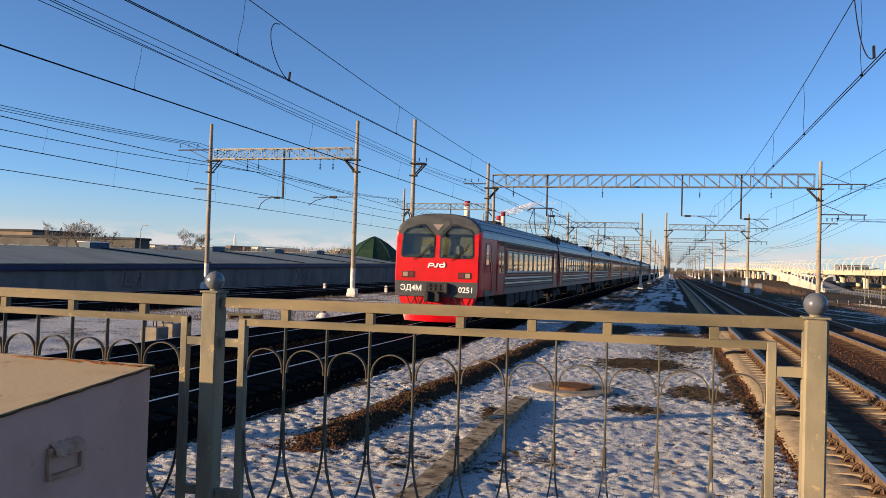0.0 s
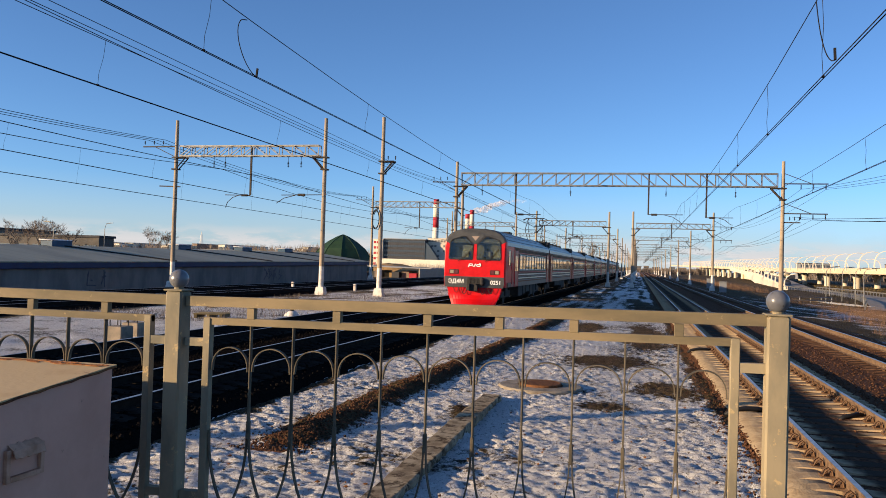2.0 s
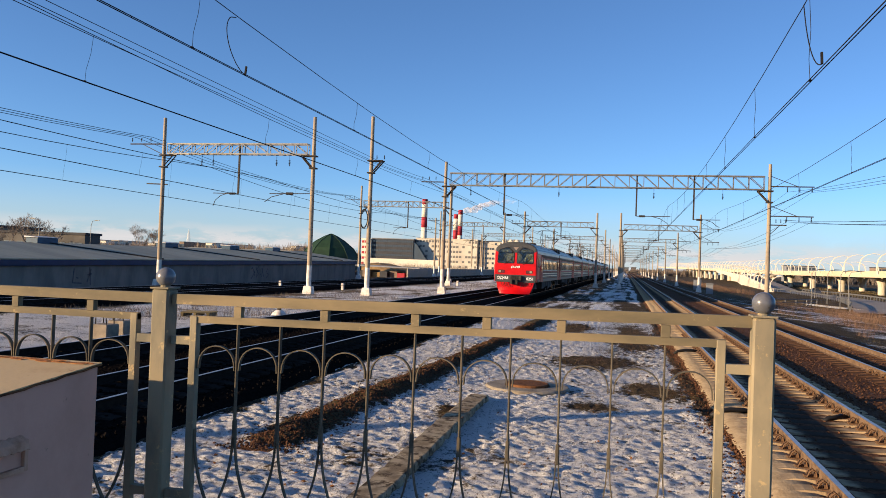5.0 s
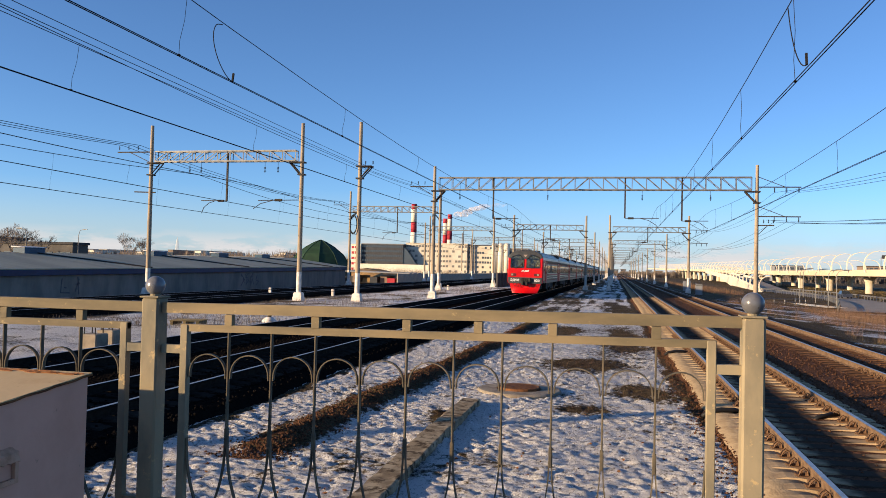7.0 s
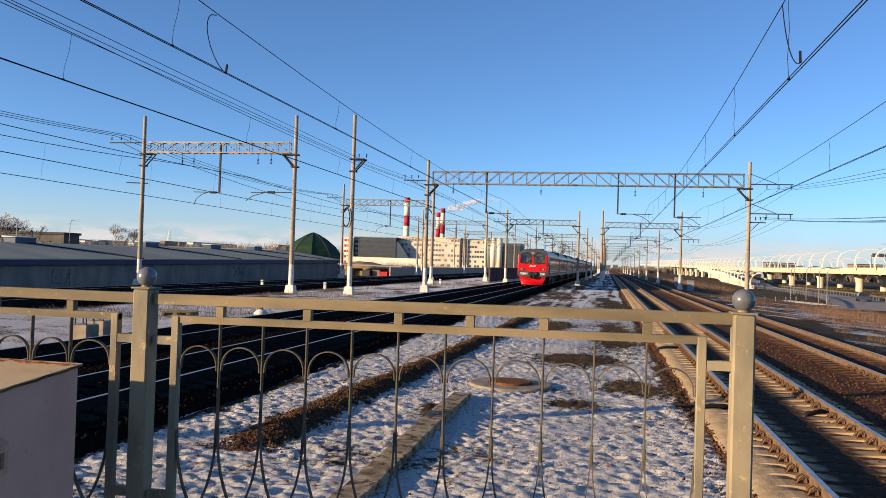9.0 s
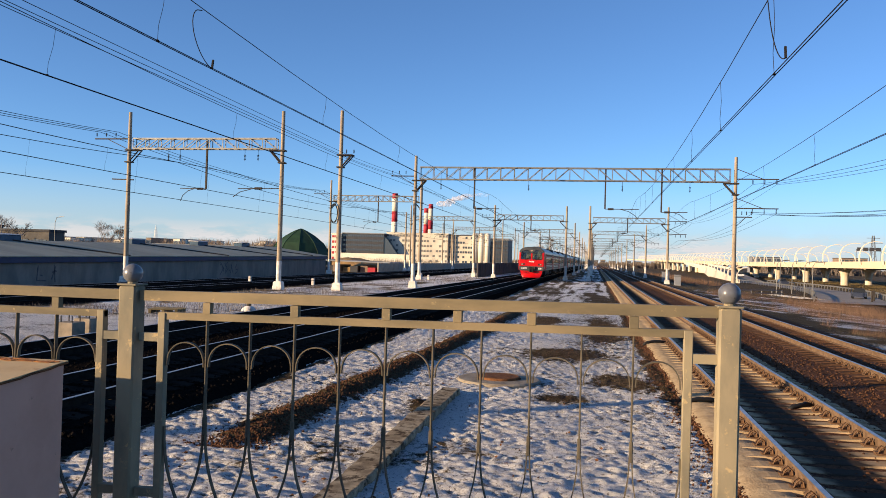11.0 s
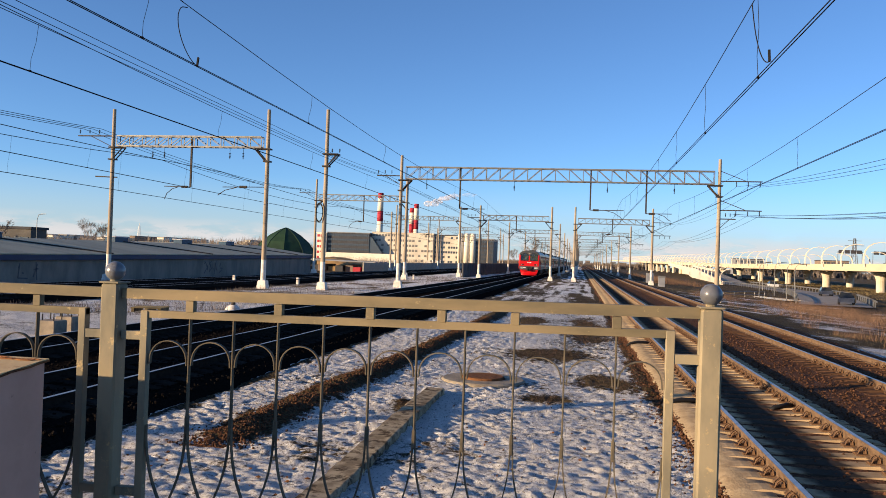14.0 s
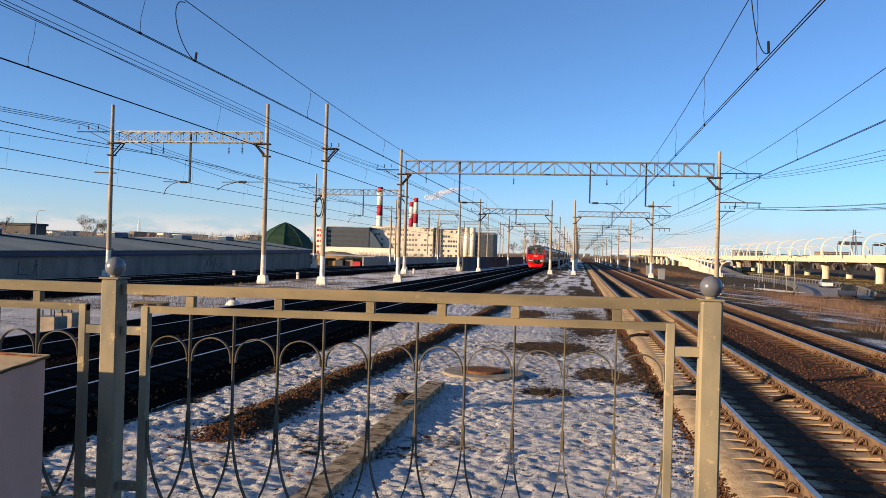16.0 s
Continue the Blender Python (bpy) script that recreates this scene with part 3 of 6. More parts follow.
# ---- the steel cabinet beside the fence ----
def cabinet():
    cab = root("steel_cabinet", "pinkish-grey steel cabinet with a rust-edged sloping lid", "cabinet", at=pose(-1.512, 2.09, 1.1))
    w, d, h, dz = 0.95, 0.92, 0.930, 0.080
    bm = bmesh.new()
    quad_faces(bm, [[(x, 0, 0), (x, -d, 0), (x, -d, h - dz), (x, 0, h)] for x in (-w, 0)])
    part("body", bm, M["box"], cab)
    bm = bmesh.new()
    k = 14
    rings = []
    for i in range(k + 1):
        x = -w - 0.01 + (w + 0.016) * i / k
        bow = 0.003 * math.sin(i * 1.3) if 3 < i < 11 else 0.0
        rings.append([(x, 0.012 + bow, h + 0.002), (x, -d - 0.01, h - dz + 0.002), (x, -d - 0.01, h - dz + 0.008), (x, 0.012 + bow, h + 0.010)])
    quad_faces(bm, rings)
    part("lid", bm, M["boxlid"], cab, "sunlit tan lid with rusty edges")
    bm = bmesh.new()
    tube(bm, [(0.0075, 0.008 - (d + 0.01) * i / 24, h + 0.004 - dz * i / 24 + 0.0016 * math.sin(i * 2.1)) for i in range(25)], 0.0034, 6)
    part("lid_edge", bm, M["rust"], cab, "rusty ragged lid edge")
    rr_ = random.Random(3)
    for i in range(16):
        bm = bmesh.new()
        x, y = -0.02 - 0.030 * i + rr_.uniform(-0.01, 0.01), -0.004 - rr_.uniform(0, 0.022)
        z = h + 0.0104 + y * dz / d
        q = [(x + rr_.uniform(0.008, 0.03) * math.cos(a) * 1.6, y + rr_.uniform(0.004, 0.012) * math.sin(a)) for a in [6.283 * j / 7 for j in range(7)]]
        quad_faces(bm, [[(u, v, z + zz + (v - y) * dz / d) for u, v in q] for zz in (0.0, 0.0012)])
        part("rust_scale", bm, M["lidrust"], cab, "flake of orange rust")
    # the handle: a flat welded frame under a bent rain plate
    y0, y1, z0, z1, f = -0.412, -0.282, 0.693, 0.775, 0.013
    bm = bmesh.new()
    for ya, yb, za, zb in ((y0, y0 + f, z0, z1), (y1 - f, y1, z0, z1), (y0 + f, y1 - f, z0, z0 + f), (y0 + f, y1 - f, z1 - f, z1)):
        block(bm, 0.0005, 0.012, ya, yb, za, zb, 0.001)
    part("handle", bm, M["boxframe"], cab, "rectangular welded handle frame")
    bm = bmesh.new()
    k = 9
    rings = []
    for i in range(k + 1):
        y = y0 + 0.012 + (y1 - y0 - 0.024) * i / k
        e = 0.0025 * math.sin(i * 2.7)
        rings.append([(0.001, y, z1 + 0.012 + e), (0.020, y, z1 - 0.002), (0.027, y, z1 - 0.022 + e), (0.025, y, z1 - 0.023 + e), (0.018, y, z1 - 0.004), (0.001, y, z1 + 0.009 + e)])
    quad_faces(bm, rings)
    part("hinge_plate", bm, M["boxframe"], cab, "bent rusty rain plate over the handle")


M["boxframe"] = material("cabinet_fitting_paint", (0.56, 0.32, 0.22), (0.40, 0.21, 0.13), 22, 0.7, 0.0, 0.1, 60, spec=0.05, chips=((0.16, 0.065, 0.03), 40, 0.62, 0.70))
M["lidrust"] = material("flaking_rust", (0.42, 0.17, 0.055), (0.26, 0.09, 0.03), 40, 0.85, 0.0, 0.4, 90)
cabinet()

# ---- kerb stones and the well ring in the snow ----
kerb = root("concrete_kerb_beam", "long broken concrete beam lying in the snow", "concrete beam")
rng = random.Random(4)
y = 5.5
for length in (2.4, 2.4, 2.8, 2.5):
    bm = bmesh.new()
    rings = []
    k = 16
    for i in range(k + 1):
        yy = y + (length - 0.010) * i / k
        j = [rng.uniform(-0.011, 0.011) for _ in range(6)]
        xc = -2.74 + 0.004 * (yy - 12)
        up = 0.012 + 0.073 * smooth01(9.0, 13.0, yy)
        rings.append([(xc - 0.18 + j[0], yy, -0.5), (xc + 0.18 + j[1], yy, -0.5), (xc + 0.18 + j[1], yy, -0.275 + up + 0.4 * j[4]), (xc + 0.165 + j[2], yy, -0.255 + up + 0.4 * j[4]), (xc - 0.165 + j[3], yy, -0.255 + up + 0.4 * j[5]), (xc - 0.18 + j[0], yy, -0.275 + up + 0.4 * j[5])])
    quad_faces(bm, rings)
    part("beam", bm, M["oldbeam"], kerb)
    y += length
well = root("well_ring", "concrete well ring with a rusty iron cover", "manhole", at=pose(-2.03, 17.75, -0.515))
bm = bmesh.new()
lathe(bm, [(0.90, 0.0), (0.93, 0.24), (0.89, 0.27), (0.50, 0.275), (0.48, 0.0)], 40)
part("ring", bm, M["ringstone"], well, smooth=False)
bm = bmesh.new()
lathe(bm, [(0.47, 0.2), (0.47, 0.315), (0.44, 0.325), (0.40, 0.318), (0.02, 0.318)], 36)
part("cover", bm, M["rust"], well, "rusty cast iron cover")


def cable(x0, x1, y):
    c = root("track_cable", "black rubber cable lying across the sleepers", "cable", "track cables")
    bm = bmesh.new()
    tube(bm, [(x0, y, -0.25), (x0 + 0.1, y + 0.03, -0.17), (x0 + 0.35, y + 0.1, -0.12), ((x0 + x1) / 2 + 0.1, y + 0.16, -0.125), (x1, y + 0.2, -0.15)], 0.045, 8)
    part("sleeve", bm, M["black"], c, smooth=True)


cable(1.62, 2.42, 15.55)
cable(3.55, 4.02, 15.7)
cable(1.62, 2.42, 26.9)


def leaf_litter():
    rng3 = np.random.default_rng(44)
    vs, fs = [], []
    for k in range(240):
        x, y = rng3.uniform(-6.2, 1.3), 8.2 + 22 * rng3.uniform() ** 1.5
        z = ground_z(x, y) + 0.008
        a, s = rng3.uniform(0, 6.28), rng3.uniform(0.012, 0.04)
        c, d = math.cos(a) * s, math.sin(a) * s
        b = len(vs)
        vs += [(x - c, y - d, z), (x + d * 0.5, y - c * 0.5, z + rng3.uniform(0, 0.02)), (x + c, y + d, z + rng3.uniform(0, 0.012)), (x - d * 0.5, y + c * 0.5, z + rng3.uniform(0, 0.025)), (x, y, z - 0.012)]
        fs += [(b, b + 1, b + 2, b + 3), (b, b + 4, b + 1), (b + 1, b + 4, b + 2), (b + 2, b + 4, b + 3), (b + 3, b + 4, b)]
    me = bpy.data.meshes.new("leaf_litter")
    me.from_pydata(vs, [], fs)
    me.materials.append(M["rust"])
    tagged(new("leaf_litter", me), "scattered brown dead leaves on the snow", "leaves", kind="stuff")


leaf_litter()


# ---- overhead line masts and portals ----
def pole(parent, x, y, top, base=-0.35, r=0.20, white=2.2, foot=True):
    bm = bmesh.new()
    rt = r * 0.66
    zs = [base, base + 0.5, base + white, top - 0.02, top]
    rings = [(r + (rt - r) * (z - base) / (top - base), z) for z in zs]
    lathe(bm, rings, 14, x, y)
    bm.faces.ensure_lookup_table()
    for f in bm.faces:
        f.material_index = 1 if f.calc_center_median().z < base + white else 0
    p = part("pole", bm, [M["pole"], M["white"]], parent, "tapered concrete pole with whitewashed foot", smooth=True)
    if foot:
        bm = bmesh.new()
        quad_faces(bm, [[(x + s * a, y + s * b, z) for a, b in ((-1, -1), (1, -1), (1, 1), (-1, 1))] for s, z in ((0.36, base - 0.3), (0.36, base + 0.22), (0.33, base + 0.28), (0.31, base + 0.55), (0.25, base + 0.62))])
        part("foundation", bm, M["white"], parent)
    return p


def insulator(bm, x, y, z, n=4, r=0.075, step=0.09):
    prof = [(0.02, z)]
    for k in range(n):
        zz = z - step * (k + 0.3)
        prof += [(0.025, zz), (r, zz - step * 0.35), (0.03, zz - step * 0.5)]
    prof += [(0.02, z - step * (n + 0.6))]
    lathe(bm, prof, 8, x, y)


def truss(parent, xa, xb, y, z0, z1, depth=0.55, panels=14):
    """A rigid crossbeam of angle steel: four chords, uprights and diagonals."""
    name = "crossbeam"
    bm = bmesh.new()
    for yy in (y - depth / 2, y + depth / 2):
        for z in (z0, z1):
            bar(bm, (xa, yy, z), (xb, yy, z), 0.10)
    dx = (xb - xa) / panels
    for k in range(panels + 1):
        x = xa + dx * k
        for yy in (y - depth / 2, y + depth / 2):
            bar(bm, (x, yy, z0), (x, yy, z1), 0.055)
            if k < panels:
                a, b = (z0, z1) if k < panels / 2 else (z1, z0)
                bar(bm, (x, yy, a), (x + dx, yy, b), 0.05)
        for z in (z0, z1):
            bar(bm, (x, y - depth / 2, z), (x, y + depth / 2, z), 0.05)
    return part(name, bm, M["steel"], parent, "lattice crossbeam of galvanised angle steel")


def knee(parent, x, y, z, s):
    """The bracket that carries a crossbeam on its pole."""
    for yy in (y - 0.22, y + 0.22):
        bm = bmesh.new()
        tube(bm, [(x, yy, z), (x + s * 1.0, yy, z), (x + s * 0.9, yy, z - 0.08), (x + s * 0.1, yy, z - 0.95)], 0.055, 4)
        part("bracket", bm, M["darksteel"], parent)
    for zz in (z, z - 0.95):
        bm = bmesh.new()
        block(bm, x - 0.27, x + 0.27, y - 0.27, y + 0.27, zz - 0.05, zz + 0.05)
        part("collar", bm, M["darksteel"], parent)


def hanger(parent, x, y, z_top, z_low, arm, z_wire=6.35):
    """A drop post under the beam with its rod, insulator and curved steady arm."""
    bm = bmesh.new()
    bar(bm, (x, y, z_top), (x, y, z_low), 0.13)
    bar(bm, (x, y, z_low), (x + arm, y, z_low + 0.02), 0.06)
    s = 1 if arm > 0 else -1
    tube(bm, [(x + s * 0.25, y, z_low), (x + s * 0.75, y, z_low)], 0.09, 8)
    tube(bm, [(x + arm * 0.45, y, z_low), (x + arm * 0.7, y, z_low - 0.18), (x + arm * 0.9, y, z_low - 0.55), (x + arm * 0.98, y, z_wire)], 0.028, 6)
    part("drop_post", bm, M["darksteel"], parent, "rusty drop post with steady arm")


def side_arm(parent, x, y, z, length, pins=3, down=True):
    """A crossarm with insulators for the feeder lines."""
    bm = bmesh.new()
    bar(bm, (x, y, z), (x + length, y, z), 0.09)
    bar(bm, (x, y, z + (0.9 if down else -0.9)), (x + length * 0.65, y, z), 0.05)
    arm = part("crossarm", bm, M["darksteel"], parent)
    for k in range(pins):
        bm = bmesh.new()
        xx = x + length * (0.4 + 0.55 * k / max(1, pins - 1))
        if down:
            insulator(bm, xx, y, z - 0.05)
        else:
            insulator(bm, xx, y, z + 0.5, 3)
        part("insulator", bm, M["black"], arm)


def strings(parent, y, z, xs):
    for x in xs:
        bm = bmesh.new()
        tube(bm, [(x, y, z), (x, y, z - 0.45)], 0.016, 4)
        insulator(bm, x, y, z - 0.42, 4, 0.10, 0.11)
        part("insulator", bm, M["black"], parent, "dark insulator string")


G = "overhead line portals along the tracks"


def portal(xa, xb, y, top, z0, z1, hangers=(), panels=14, hung=(), r=0.2, wash=2.2):
    p = root("overhead_line_portal", "two concrete poles carrying a steel lattice crossbeam over the tracks", "portal", G)
    pole(p, xa, y, top, r=r)
    pole(p, xb, y, top, r=r, white=wash)
    truss(p, xa + 0.45, xb - 0.45, y, z0, z1, 0.5, panels)
    knee(p, xa, y, z0 - 0.12, 1)
    knee(p, xb, y, z0 - 0.12, -1)
    for x, low, arm in hangers:
        hanger(p, x, y, z1, low, arm)
    strings(p, y, z0, hung)
    return p


yard = portal(-37.05, -24.0, 58.5, 13.45, 10.5, 11.3, ((-30.3, 7.35, -2.2),), 11, (-33.6, -32.6, -27.1, -26.0))
side_arm(yard, -37.05, 58.5, 11.3, -3.1, 3, False)
bm = bmesh.new()
tube(bm, [(-24.15, 58.5, 7.45), (-27.6, 58.5, 7.4)], 0.035, 6)
tube(bm, [(-25.6, 58.5, 7.43), (-26.2, 58.5, 7.43)], 0.10, 8)
tube(bm, [(-26.4, 58.5, 7.4), (-27.4, 58.5, 7.15), (-28.0, 58.5, 6.75)], 0.03, 6)
part("steady_arm", bm, M["darksteel"], yard)
bm = bmesh.new()
bar(bm, (-36.6, 58.5, 8.0), (-38.5, 58.5, 8.05), 0.09)
part("crossarm", bm, M["darksteel"], yard)
main = portal(-16.4, 11.65, 71.8, 11.78, 9.62, 10.72, ((-10.9, 7.0, 2.3), (0.75, 7.15, 2.9), (5.55, 6.95, 2.2)), 22, (-14.0, -6.0, 2.2, 7.9), wash=0.6)
side_arm(main, 11.65, 71.8, 9.9, 3.5, 3)
side_arm(main, 11.65, 71.8, 7.4, 3.5, 3)
side_arm(main, 11.65, 71.8, 6.65, 1.4, 3, False)
side_arm(main, -16.4, 71.8, 9.9, -2.3, 3, False)
single = root("overhead_line_mast", "tall concrete mast with a feeder bracket and coiled cable", "mast")
pole(single, -19.75, 60.0, 13.75)
side_arm(single, -19.75, 60.0, 10.2, 1.1, 2, False)
knee(single, -19.75, 60.0, 10.25, 1)
bm = bmesh.new()
tube(bm, [(-20.1 + 0.28 * math.cos(a), 59.75, 5.6 + 0.75 * math.sin(a) + 0.012 * a) for a in [k * 0.42 for k in range(31)]], 0.035, 5)
part("cable_coil", bm, M["black"], single)
for y in (112, 164, 216, 268, 322):
    dx = 0.0 if y < 200 else -0.0004 * (y - 200) ** 2
    p = portal(-38.2 + dx, -24.6 + dx, y, 13.4, 10.4, 11.2, ((-31.0 + dx, 7.4, -2.2),), 12)
    side_arm(p, -38.2 + dx, y, 11.4, -2.6, 3, False)
for y in range(121, 620, 51):
    p = portal(-15.1, -4.3, y, 10.75, 8.55, 9.3, ((-9.6, 7.0, 1.6),), 10)
    side_arm(p, -15.1, y, 8.9, -2.0, 3, False)
    p = portal(-0.85, 10.4, y, 10.85 if y < 150 else 10.6, 8.4, 9.15, ((4.6, 6.9, -1.6),), 10)
    side_arm(p, 10.4, y, 8.8, 2.6, 3)
    side_arm(p, 10.4, y, 6.9, 2.6, 3)
extra = root("overhead_line_mast", "concrete mast beside the suburban tracks near the platform", "mast")
pole(extra, -16.4, 3.9, 11.5)
side_arm(extra, -16.4, 3.9, 9.6, -2.0, 3, False)
extra = root("overhead_line_mast", "slender concrete mast beside the suburban tracks", "mast")
pole(extra, -21.6, 98.0, 12.0)
extra = root("overhead_line_mast", "slender concrete mast beside the suburban tracks", "mast")
pole(extra, -19.3, 128.5, 11.0)


for x, y, top in ((-44.2, 231.7, 13.0), (-48.8, 272.5, 13.0), (-56.2, 322.8, 13.0), (-68.5, 372.0, 13.0), (-37.3, 155.9, 11.5), (-62.0, 345.0, 12.5)):
    extra = root("overhead_line_mast", "slender concrete mast beside the curving yard tracks", "mast")
    pole(extra, x, y, top)
    side_arm(extra, x, y, top - 2.4, -2.2, 3, False)

# ---- overhead wires ----
def wire(name, label, pts, r, seg=5):
    bm = bmesh.new()
    tube(bm, pts, r, seg)
    return tagged(part(name, bm, M["wire"], smooth=True), label, "wire")


def catenary(x, z_contact, z_low, k, lean=0.0, double=False, first=12.0, ends=(72, 121, 172, 223, 274, 325, 376, 427, 478, 529, 580), drops=6, zig=0.0, phase=0.0, r=0.0102):
    """Messenger wire, contact wire and droppers over one track."""
    cat = root("catenary", "overhead contact line with droppers", "overhead wire", "overhead contact lines")
    spans = [(first - 60, first)] + list(zip((first, *ends), ends))
    mess, cont = [], []
    for a, b in spans:
        n = 12 if a < 130 else 4
        for i in range(n):
            y = a + (b - a) * i / n
            u = (y - (a + b) / 2)
            mess.append((x + lean * y, y, z_low + k * u * u))
            cont.append((x + lean * y + zig * math.cos(math.pi * (y - a) / (b - a)) * (1 if spans.index((a, b)) % 2 else -1), y, z_contact))
    bm = bmesh.new()
    tube(bm, mess, r, 5)
    part("messenger_wire", bm, M["wire"], cat)
    for off in ((-0.02, 0.02) if double else (0.0,)):
        bm = bmesh.new()
        tube(bm, [(p[0] + off * 1.4, p[1], p[2]) for p in cont], r, 5)
        part("contact_wire", bm, M["wire"], cat)
    for a, b in spans[1:4]:
        for i in range(drops):
            y = a + (b - a) * (i + 0.5 + phase) / drops
            u = y - (a + b) / 2
            z = z_low + k * u * u
            bm = bmesh.new()
            m = Vector((x + lean * y, y - 0.25, z_contact))
            tube(bm, [(x + lean * y, y, z), (x + 0.02 + lean * y, y - 0.1, z - (z - z_contact) * 0.4), (x - 0.02 + lean * y, y - 0.2, z - (z - z_contact) * 0.75), m], 0.006, 4)
            block(bm, m.x - 0.02, m.x + 0.02, m.y - 0.03, m.y + 0.03, m.z - 0.012, m.z + 0.03)
            part("dropper", bm, M["wire"], cat)
    return cat


def jumper(cat, x, y, z0, z1, y1, bulge):
    bm = bmesh.new()
    pts = []
    for i in range(17):
        u = i / 16
        pts.append((x, y + (y1 - y) * u - bulge * math.sin(math.pi * min(1, u * 1.05)) * (1 - u * 0.35), z0 + (z1 - z0) * (0.5 - 0.5 * math.cos(math.pi * u) if u > 0.15 else u * 0.35)))
    tube(bm, pts, 0.011, 5)
    bar(bm, (x, y1, z1), (x, y1 + 0.05, z1 + 0.22), 0.04)
    part("jumper", bm, M["wire"], cat)


c1 = catenary(T1 + 0.03, 6.10, 7.10, 0.0011, double=True, phase=0.18, drops=9)
jumper(c1, T1, 16.9, 7.75, 6.15, 15.2, -0.45)
catenary(T2, 6.0, 7.0, 0.0008, double=True, phase=-0.4, drops=7)
c3 = catenary(L1 + 0.05, 6.63, 7.35, 0.0008, 0.0032, double=True, phase=-0.19, drops=6)
jumper(c3, L1 + 0.05, 16.75, 7.85, 6.65, 17.3, 0.75)
catenary(L2, 6.50, 7.35, 0.0006, 0.0032, double=True, phase=0.03, drops=6)
YARD = (58.5, 112, 164, 216, 268, 322)
catenary(K1, 6.86, 8.12, 0.0006, first=2.0, ends=YARD, drops=5, r=0.021)
catenary(K2, 6.50, 8.50, 0.0013, first=2.0, ends=YARD, drops=5, r=0.021)


def feeder(x0, z0, x1, z1, y0, y1, sag, r=0.009, more=()):
    pts = []
    hops = [(x0, y0, z0), (x1, y1, z1), *more]
    for (xa, ya, za), (xb, yb, zb) in zip(hops, hops[1:]):
        for i in range(10):
            u = i / 10
            pts.append((xa + (xb - xa) * u, ya + (yb - ya) * u, za + (zb - za) * u - 4 * sag * u * (1 - u)))
    pts.append(hops[-1])
    wire("feeder_wire", "bare feeder wire between masts", pts, r)


for za, zb in ((10.44, 9.95), (10.72, 10.05), (11.02, 10.28)):
    feeder(-19.2, za, -19.2, zb, 2, 60, 0.06, 0.014, more=((-18.2, 71.8, zb - 0.1), (-17.0, 121, zb - 1.0), (-17.0, 172, zb - 1.0), (-17.0, 223, zb - 1.0)))
for k in range(3):
    x = -38.1 - 0.8 * k
    feeder(x, 11.5, x, 11.85, 4, 58.5, 0.85, 0.020, more=((x - 1.4, 112, 11.9), (x - 1.4, 164, 11.9), (x - 1.4, 216, 11.9)))
for z, ks in ((9.45, 3), (6.95, 3)):
    for k in range(ks):
        x = 13.05 + 0.95 * k
        feeder(x, z - 2.8, x, z, 0, 71.8, 0.7, 0.012, more=((x - 1.2, 121, z - 0.9), (x - 1.2, 172, z - 0.9), (x - 1.2, 223, z - 0.9), (x - 1.2, 274, z - 0.9)))
for k in range(2):
    feeder(12.4 + 0.4 * k, 4.0, 12.4 + 0.4 * k, 7.1, 0, 71.8, 0.6)


# ---- the train ----
def lettering(text, size, mat, parent, m, name="lettering"):
    cu = bpy.data.curves.new(name, "FONT")
    cu.body, cu.size, cu.align_x, cu.align_y, cu.extrude, cu.offset = text, size, "CENTER", "CENTER", 0.004, 0.006
    tmp = bpy.data.objects.new("tmp_text", cu)
    scene.collection.objects.link(tmp)
    me = bpy.data.meshes.new_from_object(tmp.evaluated_get(bpy.context.evaluated_depsgraph_get()))
    bpy.data.objects.remove(tmp)
    me.materials.clear()
    me.materials.append(mat)
    ob = new(name, me)
    ob.parent = parent
    ob.matrix_basis = m
    return ob


HALF, FLOOR, CAR = 1.77, 1.12, 22.05


def section(z_side=3.46, roof=4.39, w=HALF, low=FLOOR, k=8):
    """The body's outline from the left sill over the roof to the right sill."""
    pts = [(-w + 0.03, low), (-w, low + 0.25), (-w, z_side)]
    for i in range(1, 2 * k):
        a = math.pi * i / (2 * k)
        pts.append((-w * math.copysign(abs(math.cos(a)) ** 0.75, math.cos(a)), z_side + (roof - z_side) * math.sin(a) ** 0.9))
    return pts + [(w, z_side), (w, low + 0.25), (w - 0.03, low)]


